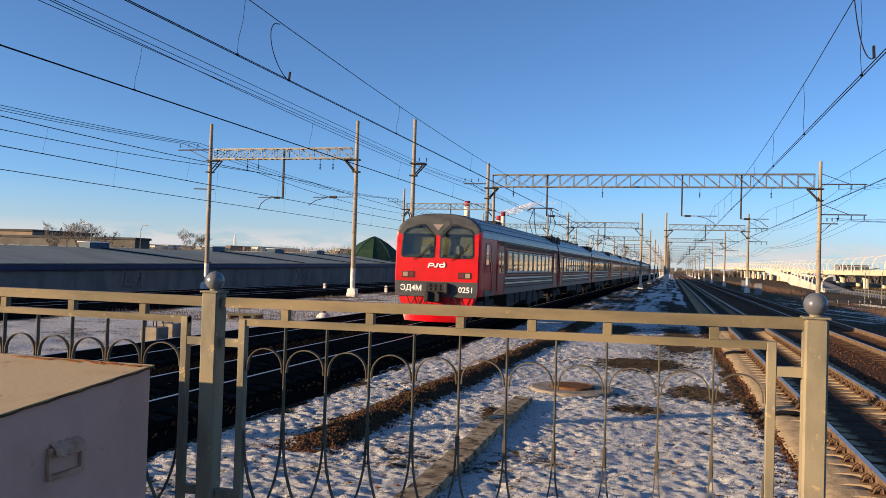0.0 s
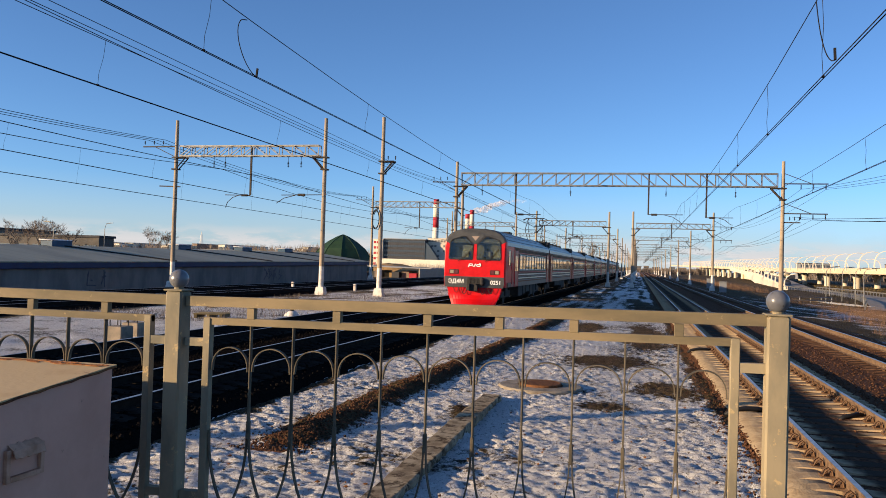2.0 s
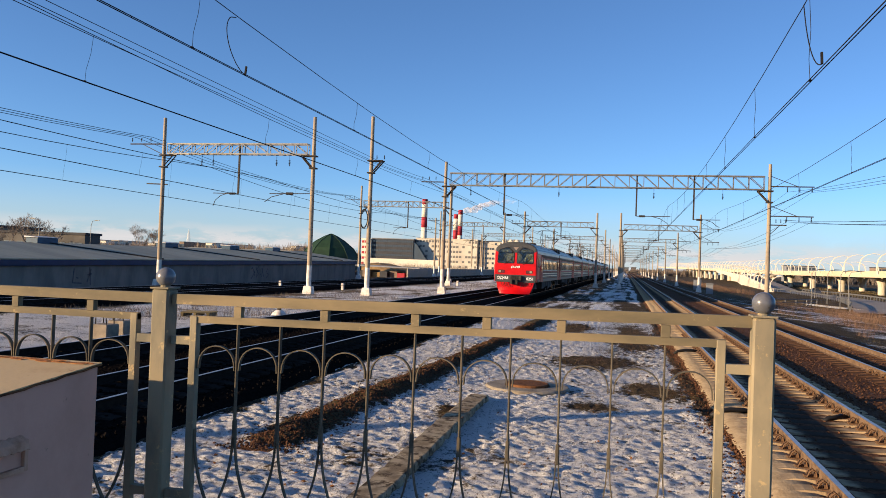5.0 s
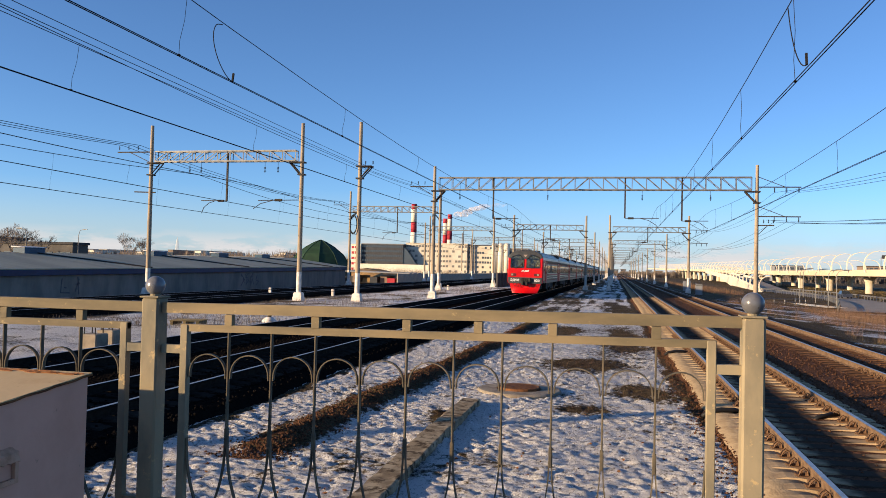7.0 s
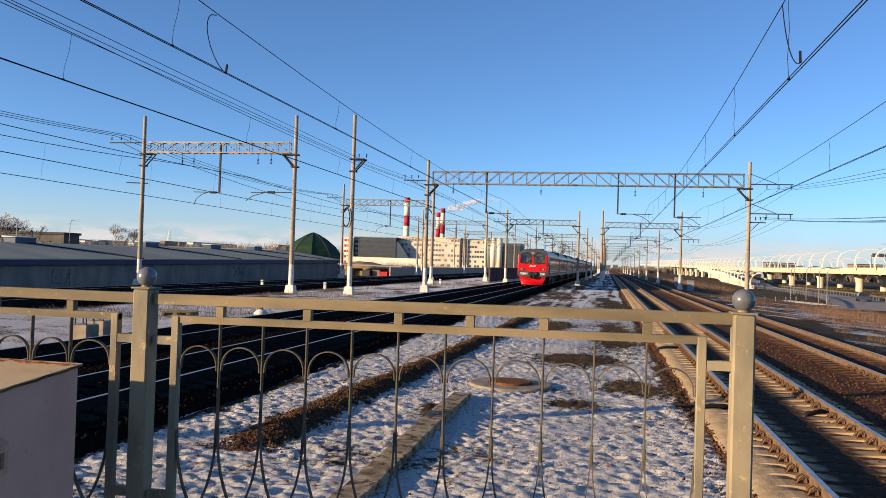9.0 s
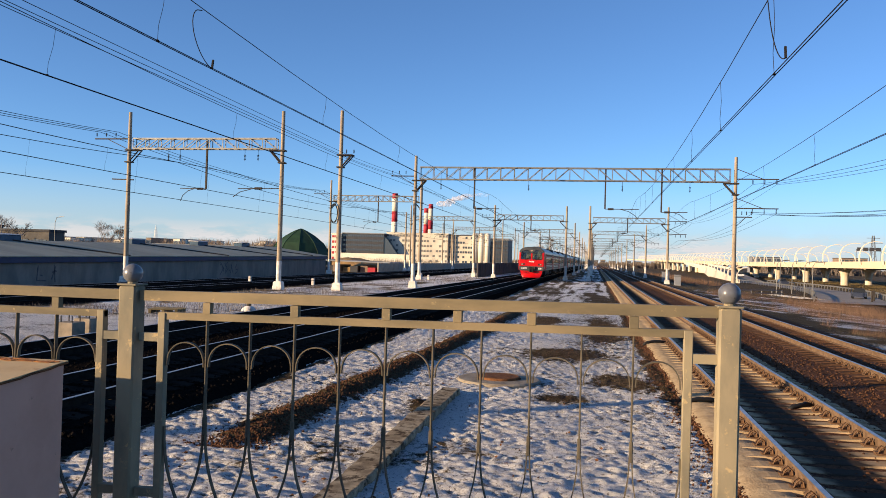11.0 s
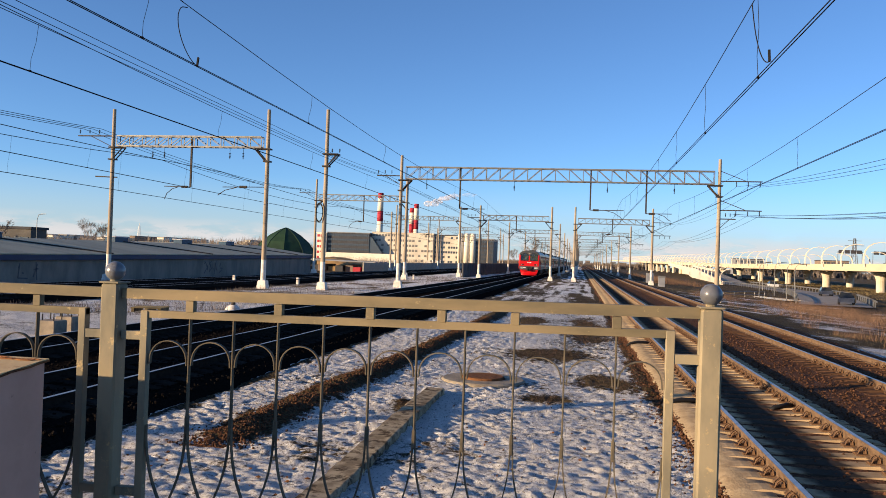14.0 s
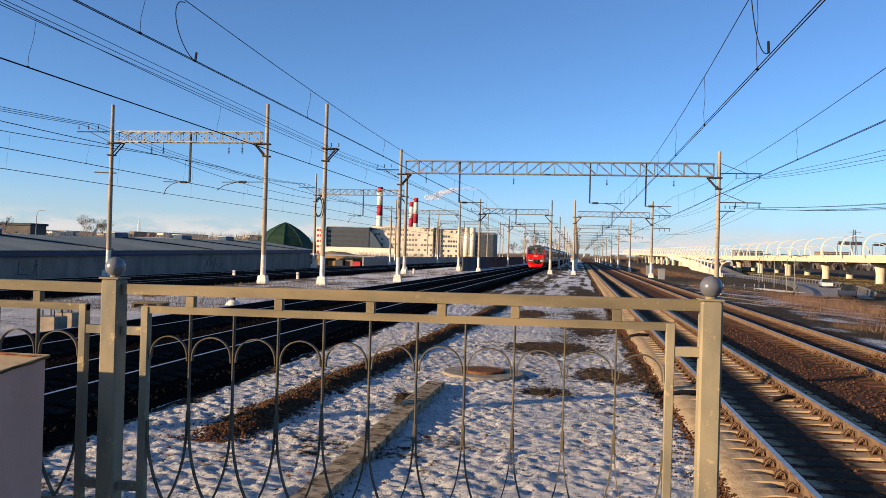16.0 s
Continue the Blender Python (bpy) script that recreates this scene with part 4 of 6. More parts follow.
def car_side(car, y0, y1, cab):
    """Windows, doors and stripes on both sides of a car."""
    length = y1 - y0
    d0 = y0 + (3.3 if cab else 1.2)
    d1 = y1 - 1.2
    for s in (-1, 1):
        x = s * (HALF + 0.006)

        def plate(name, ya, yb, za, zb, mat, out=0.0, label="", bevel=0.004):
            bm = bmesh.new()
            xa, xb = sorted((x - s * 0.012 + s * out, x + s * 0.004 + s * out))
            block(bm, xa, xb, ya, yb, za, zb, bevel)
            return part(name, bm, mat, car, label)
        if cab:
            plate("cab_side", y0 - 0.02, y0 + 2.40, 1.39, 3.44, M["red"], -0.003, "red cab side panel", 0)
            plate("cab_window", y0 + 0.35, y0 + 0.95, 2.35, 3.25, M["glass"], 0.008, "cab side window", 0.03)
            plate("mirror", y0 + 0.55, y0 + 0.9, 2.1, 2.5, M["red"], 0.16, "red side mirror", 0.03)
            plate("cab_door", y0 + 1.35, y0 + 2.15, 1.15, 3.2, M["doorred"], 0.008, "dull red cab door")
            for e in (1.25, 2.25):
                bm = bmesh.new()
                tube(bm, [(x + s * 0.07, y0 + e, 1.3), (x + s * 0.07, y0 + e, 2.5)], 0.02, 5)
                part("grab_rail", bm, M["red"], car)
        for ye in (y0 + (2.45 if cab else 0.06), y1 - 0.06):
            plate("end_post", ye - 0.05, ye + 0.05, 1.12, 3.45, M["red"], 0.012, "red end stripe")
        for yc in (d0, d1):
            plate("door", yc - 0.62, yc + 0.62, 1.12, 3.25, M["doorred"], 0.010, "double sliding door")
            for e in (-0.31, 0.31):
                plate("door_window", yc + e - 0.17, yc + e + 0.17, 2.05, 2.95, M["glass"], 0.018)
            for e in (-0.66, 0.66):
                plate("door_post", yc + e - 0.05, yc + e + 0.05, 1.12, 3.3, M["red"], 0.02, "red door surround")
        n = 10 if cab else 12
        a, b = d0 + 1.25, d1 - 1.25
        for i in range(n):
            w = (b - a) / n
            plate("window_frame", a + w * (i + 0.05), a + w * (i + 0.95), 2.08, 3.07, M["cream"], -0.002, bevel=0.03)
            plate("window", a + w * (i + 0.12), a + w * (i + 0.88), 2.15, 3.0, M["glass"], 0.004, bevel=0.03)
        for za, zb, mt in ((1.95, 2.0, "red"), (1.79, 1.87, "cream"), (1.68, 1.74, "grey"), (1.57, 1.64, "cream"), (1.45, 1.52, "grey"), (3.12, 3.17, "red"), (3.38, 3.42, "grey")):
            plate("stripe", a - 0.3, b + 0.3, za, zb, M[mt], 0.0, bevel=0)
        plate("skirt_band", y0 + 0.3, y1 - 0.1, 1.12, 1.38, M["grey"], 0.0, bevel=0)


def under_gear(car, y0, y1):
    for yb in (y0 + 3.6, y1 - 3.6):
        bm = bmesh.new()
        for s in (-1, 1):
            block(bm, s * 1.1 - 0.1, s * 1.1 + 0.1, yb - 1.7, yb + 1.7, 0.45, 0.85, 0.04)
            block(bm, s * 1.12 - 0.14, s * 1.12 + 0.14, yb - 0.4, yb + 0.4, 0.55, 1.05, 0.03)
        block(bm, -1.1, 1.1, yb - 0.3, yb + 0.3, 0.5, 0.95)
        bogie = part("bogie", bm, M["undercar"], car)
        for yw in (yb - 1.3, yb + 1.3):
            bm = bmesh.new()
            for s in (-1, 1):
                rings = [[(s * 0.7975 + o, yw + r * math.cos(t), 0.475 + r * math.sin(t)) for t in [2 * math.pi * k / 20 for k in range(20)]] for o, r in ((-0.065, 0.47), (0.065, 0.46))]
                quad_faces(bm, rings)
            tube(bm, [(-0.9, yw, 0.475), (0.9, yw, 0.475)], 0.08, 8)
            part("wheelset", bm, M["undercar"], bogie)
    r = random.Random(int(y0))
    yy = y0 + 6.4
    while yy < y1 - 6.4:
        l = r.uniform(0.8, 2.0)
        bm = bmesh.new()
        block(bm, -1.55, 1.55, yy, yy + l, 1.1 - r.uniform(0.35, 0.75), 1.11, 0.03)
        part("equipment_box", bm, M["undercar"], car)
        yy += l + r.uniform(0.1, 0.5)


def pantograph(car, y):
    bm = bmesh.new()
    for s in (-1, 1):
        bar(bm, (s * 0.55, y - 0.9, 4.5), (s * 0.55, y + 0.9, 4.5), 0.08)
        for e in (-1, 1):
            insulator(bm, s * 0.55, y + e * 0.8, 4.5, 2, 0.09, 0.09)
            tube(bm, [(s * 0.5, y + e * 0.75, 4.52), (s * 0.75, y + e * 1.15, 5.5), (s * 0.6, y + e * 0.12, 6.5)], 0.028, 5)
    for e in (-1, 1):
        tube(bm, [(-0.75, y + e * 1.15, 5.5), (0.75, y + e * 1.15, 5.5)], 0.02, 5)
        bar(bm, (-0.55, y + e * 0.9, 4.5), (0.55, y + e * 0.9, 4.5), 0.08)
        tube(bm, [(-1.1, y + e * 0.16, 6.38), (-0.75, y + e * 0.16, 6.55), (0.75, y + e * 0.16, 6.55), (1.1, y + e * 0.16, 6.38)], 0.03, 5)
    part("pantograph", bm, M["darksteel"], car, "raised pantograph on the roof")


def roof_gear(car, y0, y1, motor):
    r = random.Random(int(y0 * 3))
    bm = bmesh.new()
    block(bm, -0.6, 0.6, y0 + 8.2, y0 + 9.4, 4.3, 4.58, 0.05)
    part("roof_box", bm, M["darksteel"], car)
    if motor:
        yy = y0 + 6.5
        while yy < y1 - 3:
            l = r.uniform(1.2, 2.4)
            bm = bmesh.new()
            block(bm, -0.75, 0.75, yy, yy + l, 4.2, 4.45 + r.uniform(0, 0.15), 0.04)
            part("roof_box", bm, M["darksteel"], car)
            yy += l + r.uniform(0.3, 0.9)
        for k in range(5):
            bm = bmesh.new()
            insulator(bm, 0.4, y0 + 6 + k * 3, 4.75, 3, 0.08)
            part("roof_insulator", bm, M["darksteel"], car)
    for s in (-1, 1):
        for a in (0.34, 0.62, 0.9, 1.18):
            bm = bmesh.new()
            x, z = s * (HALF * math.cos(a) ** 0.75 + 0.004), 3.46 + 0.93 * math.sin(a) ** 0.9 + 0.004
            tube(bm, [(x, y0 + 0.7, z), (x, y1 - 0.05, z)], 0.022, 5)
            part("roof_rib", bm, M["roofgrey"], car)
    for yy in ((y1 - 0.9,) if y0 < 1 else (y0 + 0.9, y1 - 0.9)):
        for xa, xb in ((0.85, 1.62), (-1.62, -0.85)):
            bm = bmesh.new()
            block(bm, xa, xb, yy - 0.7, yy + 0.7, 3.74, 4.36, 0.06)
            part("roof_vent", bm, M["undercar"], car)


def coach(train, y0, cab, motor):
    y1 = y0 + CAR - 0.55
    nose = 0.55 if cab else 0.0
    bm = bmesh.new()
    prof = section()
    rings = [[(x, y, z) for x, z in prof] for y in (y0 + nose, y1)]
    quad_faces(bm, rings)
    bm.faces.ensure_lookup_table()
    for f in bm.faces:
        f.material_index = 1 if f.calc_center_median().z > 3.5 else 0
    car = part("front_car" if cab else "car", bm, [M["silver"], M["roofgrey"]], train, "light grey commuter rail car with red striping")
    car_side(car, y0 + nose, y1, cab)
    under_gear(car, y0, y1)
    roof_gear(car, y0, y1, motor)
    if motor:
        pantograph(car, y0 + 3.9)
    bm = bmesh.new()
    block(bm, -0.75, 0.75, y1, y1 + 0.55, 1.2, 3.5, 0.05)
    part("gangway", bm, M["black"], car)
    return car


SCREEN = [(0.12, 2.68), (0.17, 2.63), (1.40, 2.63), (1.49, 2.72), (1.44, 3.59), (1.33, 3.75), (0.75, 3.94), (0.57, 3.93), (0.12, 3.48)]


def cab_front(train):
    """The red nose with its grey brow, windscreens, lamps, apron and plough."""
    prof = section(low=1.12)

    def ring(y, grow, z_shift=0.0, front=0.0):
        out = []
        for x, z in prof:
            lean = max(0.0, z - 2.6) * front
            out.append((x * grow, y + lean, 1.12 + (z - 1.12) * (1 - (1 - grow) * 0.5)))
        return out
    bm = bmesh.new()
    rings = [ring(0.62, 1.0), ring(0.22, 1.004, front=0.02), ring(0.06, 0.985, front=0.07), ring(0.0, 0.95, front=0.10)]
    quad_faces(bm, rings, closed=False, caps=False)

    def front(x, z):
        return bm.verts.new((x, max(0.0, (z - 1.12) / 0.975 - 1.48) * 0.10, z))
    # the lower panel, then a frame with an opening for each windscreen
    edge = [(x, z) for x, y, z in ring(0.0, 0.95, front=0.10)]
    wide = max(x for x, z in edge)
    sill = 2.52
    bm.faces.new([front(x, z) for x, z in (edge[0], edge[1], (-wide, sill), (0, sill), (wide, sill), edge[-2], edge[-1])])
    half_outline = [(0.0, sill), (wide, sill)] + [q for q in reversed(edge) if q[0] > 0.001 and q[1] > sill] + [(0.0, max(z for x, z in edge))]
    mid = Vector((0.80, 3.20))

    def reach(outline, a):
        """How far the outline is from the middle in the direction a."""
        d = Vector((math.cos(a), math.sin(a)))
        for p0, p1 in zip(outline, outline[1:] + outline[:1]):
            p0, e = Vector(p0) - mid, Vector(p1) - Vector(p0)
            det = d.x * e.y - d.y * e.x
            if abs(det) > 1e-9:
                r = (p0.x * e.y - p0.y * e.x) / det
                u = (p0.x * d.y - p0.y * d.x) / det
                if r > 0 and -1e-6 <= u <= 1 + 1e-6:
                    return mid + d * r
    turns = sorted({round(math.atan2(z - mid.y, x - mid.x), 4) for x, z in half_outline + SCREEN})
    for s in (-1, 1):
        loops = [[front(s * q.x, q.y) for q in [reach(o, a) for a in turns]] for o in (half_outline, SCREEN)]
        for i in range(len(turns)):
            j = (i + 1) % len(turns)
            bm.faces.new((loops[0][i], loops[0][j], loops[1][j], loops[1][i]))
    bmesh.ops.recalc_face_normals(bm, faces=bm.faces)
    bm.faces.ensure_lookup_table()
    for f in bm.faces:
        f.material_index = 1 if f.calc_center_median().z > 3.60 else 0
    nose = part("nose", bm, [M["red"], M["grey"]], train, "bright red driving cab front with a grey brow")

    def face_y(z):
        return max(0.0, z - 2.6) * 0.10

    def slab(name, outline, thick, mat, label="", out=0.0, parent=nose):
        """A plate on the front, from an outline of (x, z)."""
        b = bmesh.new()
        quad_faces(b, [[(x, face_y(z) - o, z) for x, z in outline] for o in (-0.03, out + thick)])
        return part(name, b, mat, parent, label)
    # the grey brow reaches down between the windscreens in a V
    slab("brow", [(-0.52, 3.98), (-0.07, 3.52), (0.07, 3.52), (0.52, 3.98), (0.45, 4.08), (-0.45, 4.08)], 0.012, M["grey"], "dark grey brow")
    slab("top_light", [(-0.22, 3.95), (0.0, 3.70), (0.22, 3.95)], 0.03, M["lamp"], "triangular top headlight")
    for s in (-1, 1):
        bm = bmesh.new()
        out = [(0.8 + (x - 0.8) * 1.03, 3.2 + (z - 3.2) * 1.035) for x, z in SCREEN]
        inn = [(0.8 + (x - 0.8) * 0.955, 3.2 + (z - 3.2) * 0.95) for x, z in SCREEN]
        rows_ = [[(s * x, face_y(z) - o, z) for x, z in loop] for loop, o in ((out, -0.01), (out, 0.014), (inn, 0.018), (inn, -0.02))]
        quad_faces(bm, rows_ + rows_[:1], caps=False)
        part("windscreen_seal", bm, M["black"], nose, "black rubber seal")
        bm = bmesh.new()
        quad_faces(bm, [[(s * (0.8 + (x - 0.8) * 0.97), face_y(z) - o, 3.2 + (z - 3.2) * 0.97) for x, z in SCREEN] for o in (0.0, 0.006)])
        pane = part("windscreen", bm, M["cabglass"], nose, "greenish windscreen with the driver's desk behind it")
        pane.visible_shadow = False
        bm = bmesh.new()
        block(bm, s * 0.82 - 0.66, s * 0.82 + 0.66, 0.16, 0.46, 3.56, 3.80, 0.02)
        part("sun_blind", bm, M["grey"], nose, "dark lowered sun blind")
        bm = bmesh.new()
        block(bm, s * 0.80 - 0.58, s * 0.80 + 0.58, 0.10, 0.42, 2.56, 2.74, 0.03)
        part("desk", bm, M["undercar"], nose)
        bm = bmesh.new()
        block(bm, s * 0.62 - 0.20, s * 0.62 + 0.24, 0.40, 0.50, 2.74, 3.12, 0.05)
        part("seat_back", bm, M["seatgrey"], nose, "pale seat back inside the cab")
        bm = bmesh.new()
        xw = s * 0.75 + (0.15 if s < 0 else 0.2)
        tube(bm, [(xw - 0.35, -0.05, 2.52), (xw + 0.05, -0.05, 2.85), (xw + 0.42, -0.02, 3.25)], 0.016, 5)
        tube(bm, [(xw - 0.15, -0.05, 2.60), (xw + 0.3, -0.05, 3.0)], 0.024, 5)
        part("wiper", bm, M["black"], nose, "black wiper")
        xs = s * 1.16
        slab("lamp_housing", [(xs - 0.27, 1.84), (xs - 0.23, 1.81), (xs + 0.23, 1.81), (xs + 0.27, 1.84), (xs + 0.27, 2.04), (xs + 0.23, 2.07), (xs - 0.23, 2.07), (xs - 0.27, 2.04)], 0.014, M["lampframe"], "dark lamp housing")
        for e, mt in ((-0.125, "lamp"), (0.125, "taillamp")):
            e *= -s
            slab("headlight" if mt == "lamp" else "tail_light", [(xs + e - 0.10, 1.85), (xs + e + 0.10, 1.85), (xs + e + 0.10, 2.03), (xs + e - 0.10, 2.03)], 0.03, M[mt])
    bm = bmesh.new()
    block(bm, -1.58, 1.58, 0.505, 0.55, 2.5, 3.9, 0.01)
    part("bulkhead", bm, M["cabwall"], nose, "dull olive cab back wall")
    slab("buffer_band", [(-1.66, 1.08), (1.66, 1.08), (1.70, 1.30), (1.70, 1.68), (-1.70, 1.68), (-1.70, 1.30)], 0.05, M["grey"], "dark grey buffer band")
    flip = Matrix.Rotation(radians(90), 4, "X")
    lettering("ЭД4М", 0.31, M["letter"], nose, Matrix.Translation((-1.02, -0.058, 1.40)) @ flip)
    lettering("0251", 0.31, M["letter"], nose, Matrix.Translation((1.24, -0.058, 1.37)) @ flip)
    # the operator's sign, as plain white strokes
    bm = bmesh.new()
    for p in ([(-0.42, 2.28), (-0.36, 2.50), (-0.16, 2.50), (-0.13, 2.40), (-0.34, 2.38)], [(-0.10, 2.34), (0.02, 2.34), (0.06, 2.50), (0.12, 2.50)], [(0.36, 2.56), (0.44, 2.50), (0.40, 2.34), (0.18, 2.34), (0.17, 2.46), (0.40, 2.47)]):
        for a, b in zip(p, p[1:]):
            bar(bm, (0.8 * a[0], -0.02, 0.8 * a[1] + 0.39), (0.8 * b[0], -0.02, 0.8 * b[1] + 0.39), 0.05, 0.045)
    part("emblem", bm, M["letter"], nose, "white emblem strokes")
    bm = bmesh.new()
    block(bm, -0.36, 0.5, -0.2, 0.0, 1.28, 1.64, 0.02)
    for i in range(4):
        for j in range(2):
            block(bm, -0.29 + i * 0.2, -0.16 + i * 0.2, -0.24, -0.2, 1.35 + j * 0.14, 1.43 + j * 0.14)
    part("connector_box", bm, M["undercar"], nose)
    bm = bmesh.new()
    block(bm, -0.22, 0.24, -0.45, 0.1, 0.88, 1.28, 0.04)
    block(bm, -0.30, -0.12, -0.62, -0.3, 0.92, 1.30, 0.03)
    block(bm, 0.14, 0.30, -0.50, -0.3, 0.9, 1.22, 0.03)
    block(bm, 0.38, 0.62, -0.3, 0, 1.2, 1.62, 0.08)
    part("coupler", bm, M["undercar"], nose, "grimy automatic coupler")
    bm = bmesh.new()
    quad_faces(bm, [[(x * a, y, z) for x, y in ((-1.6, 0.04), (1.6, 0.04), (1.6, 0.5), (-1.6, 0.5))] for a, z in ((0.84, 0.42), (0.93, 0.85), (0.985, 1.13))])
    part("apron", bm, M["red"], nose)
    bm = bmesh.new()
    rings = []
    for i in range(17):
        u = -1 + i / 8
        c = 1 - abs(u) ** 1.7
        rings.append([(1.24 * u, -0.10 - 0.42 * c, 0.12), (1.36 * u, -0.02 - 0.20 * c, 0.42), (1.50 * u, -0.02 - 0.06 * c, 0.74 - 0.10 * c), (1.50 * u, 0.05, 0.74 - 0.10 * c), (1.36 * u, 0.05 - 0.20 * c, 0.42), (1.24 * u, -0.03 - 0.42 * c, 0.12)])
    quad_faces(bm, rings)
    for s in (-1, 1):
        bar(bm, (s * 0.5, 0.0, 0.3), (s * 0.7, 0.4, 0.9), 0.08)
    part("snow_plough", bm, M["red"], nose, "red snow plough blade")
    for s in (-1, 1):
        for x0, x1, dip in ((0.34, 0.72, 0.70), (0.80, 1.15, 0.78)):
            bm = bmesh.new()
            tube(bm, [(s * (x0 + (x1 - x0) * k / 10), -0.14, 1.1 - (1.1 - dip) * math.sin(math.pi * k / 10)) for k in range(11)], 0.02, 5)
            part("brake_hose", bm, M["undercar"], nose, "hanging brake hose")


M["seatgrey"] = material("seat_cloth", (0.15, 0.145, 0.125), (0.09, 0.088, 0.08), 6, 0.8)
M["cabwall"] = material("cab_wall_paint", (0.12, 0.115, 0.075), (0.06, 0.058, 0.042), 1.6, 0.6)
M["cabglass"] = clear_glass("cab_glass", (0.52, 0.58, 0.46))
M["cream"] = material("cream_trim_paint", (0.86, 0.74, 0.56), (0.76, 0.64, 0.48), 3, 0.4)
M["doorred"] = material("train_door_red", (0.30, 0.03, 0.025), (0.22, 0.025, 0.02), 2, 0.4)
M["lampframe"] = material("lamp_frame_dark", (0.07, 0.02, 0.018), None, 4, 0.4)
M["taillamp"] = glass("tail_light_lens", (0.12, 0.02, 0.02), 0.15)

train = root("electric_train", "long red-nosed grey commuter train on the suburban track", "train")
cab_front(train)
for i in range(11):
    coach(train, i * CAR + (0.0 if i else 0.02), i == 0, i % 2 == 1)

# ---- goods yard shed and buildings on the left ----
M.update(
    shedwall=material("shed_wall", (0.24, 0.215, 0.19), (0.165, 0.15, 0.135), 0.5, 0.85, 0, 0.2, 12, streak=(1, 1, 0.4), spec=0.1),
    scrawl=material("faded_scrawl_paint", (0.085, 0.085, 0.10), (0.13, 0.12, 0.12), 3, 0.85),
    fascia=material("blue_fascia", (0.016, 0.033, 0.095), (0.014, 0.026, 0.068), 0.8, 0.5),
    rooflight=material("rooflight_blue", (0.035, 0.085, 0.14), (0.025, 0.06, 0.105), 0.8, 0.5),
    lidwhite=material("rooflight_lid", (0.55, 0.56, 0.57), (0.4, 0.4, 0.41), 1.0, 0.5),
    shedroof=material("shed_roof_metal", (0.38, 0.355, 0.25), (0.29, 0.275, 0.20), 0.3, 0.7, 0.0, 0.15, 6, streak=(0.3, 2, 1)),
    seam=material("roof_seam_tar", (0.035, 0.03, 0.03), None, 2, 0.8),
    tent=material("green_tarpaulin", (0.020, 0.050, 0.024), (0.014, 0.034, 0.018), 0.3, 0.6, 0, 0.2, 4),
    brick=material("dull_brick", (0.26, 0.19, 0.14), (0.20, 0.15, 0.12), 0.4, 0.9),
    darkroof=material("dark_roofing", (0.05, 0.05, 0.055), (0.035, 0.035, 0.04), 0.4, 0.8),
    factorywall=material("factory_render", (0.62, 0.56, 0.46), (0.50, 0.45, 0.37), 0.12, 0.85),
    factorypane=material("factory_window_band", (0.22, 0.21, 0.19), (0.13, 0.125, 0.12), 0.5, 0.4),
    slate=material("slate_cladding", (0.05, 0.053, 0.062), (0.036, 0.038, 0.045), 0.3, 0.6),
    pale=material("pale_render", (0.76, 0.70, 0.58), (0.64, 0.58, 0.47), 0.12, 0.85),
    greywall=material("grey_panel_wall", (0.24, 0.25, 0.27), (0.18, 0.19, 0.2), 0.15, 0.8),
    glassdark=glass("dark_facade_glass", (0.05, 0.06, 0.075), 0.15),
    chim_red=material("chimney_red", (0.42, 0.035, 0.05), (0.34, 0.03, 0.045), 0.3, 0.7),
    deck=material("viaduct_concrete", (0.66, 0.54, 0.38), (0.57, 0.46, 0.33), 0.15, 0.8, streak=(1, 0.3, 1)),
    pierpaint=material("viaduct_pier_concrete", (0.66, 0.58, 0.46), (0.54, 0.47, 0.37), 0.5, 0.8, 0, 0.2, 6),
    rib=material("viaduct_rib_paint", (0.74, 0.66, 0.54), (0.66, 0.58, 0.47), 0.5, 0.6),
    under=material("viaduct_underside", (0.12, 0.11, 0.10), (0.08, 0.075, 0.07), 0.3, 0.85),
    asphalt=material("road_asphalt", (0.33, 0.285, 0.235), (0.25, 0.22, 0.185), 0.6, 0.9),
    bark=material("bare_twigs", (0.22, 0.18, 0.15), (0.15, 0.12, 0.10), 2, 0.9, island=0.3),
    brush=material("dry_brush", (0.21, 0.125, 0.08), (0.13, 0.08, 0.052), 1, 0.95, island=0.4),
    straw=material("dead_grass", (0.20, 0.15, 0.075), (0.12, 0.095, 0.045), 2, 0.95, island=0.4),
    sand=material("sand_heap", (0.36, 0.23, 0.11), (0.22, 0.14, 0.07), 0.4, 0.95, 0, 0.4, 3),
    water=material("pond_water", (0.03, 0.045, 0.08), None, 2, 0.08),
    fencewall=material("soot_grey_fence", (0.09, 0.085, 0.085), (0.06, 0.055, 0.055), 0.4, 0.9),
)


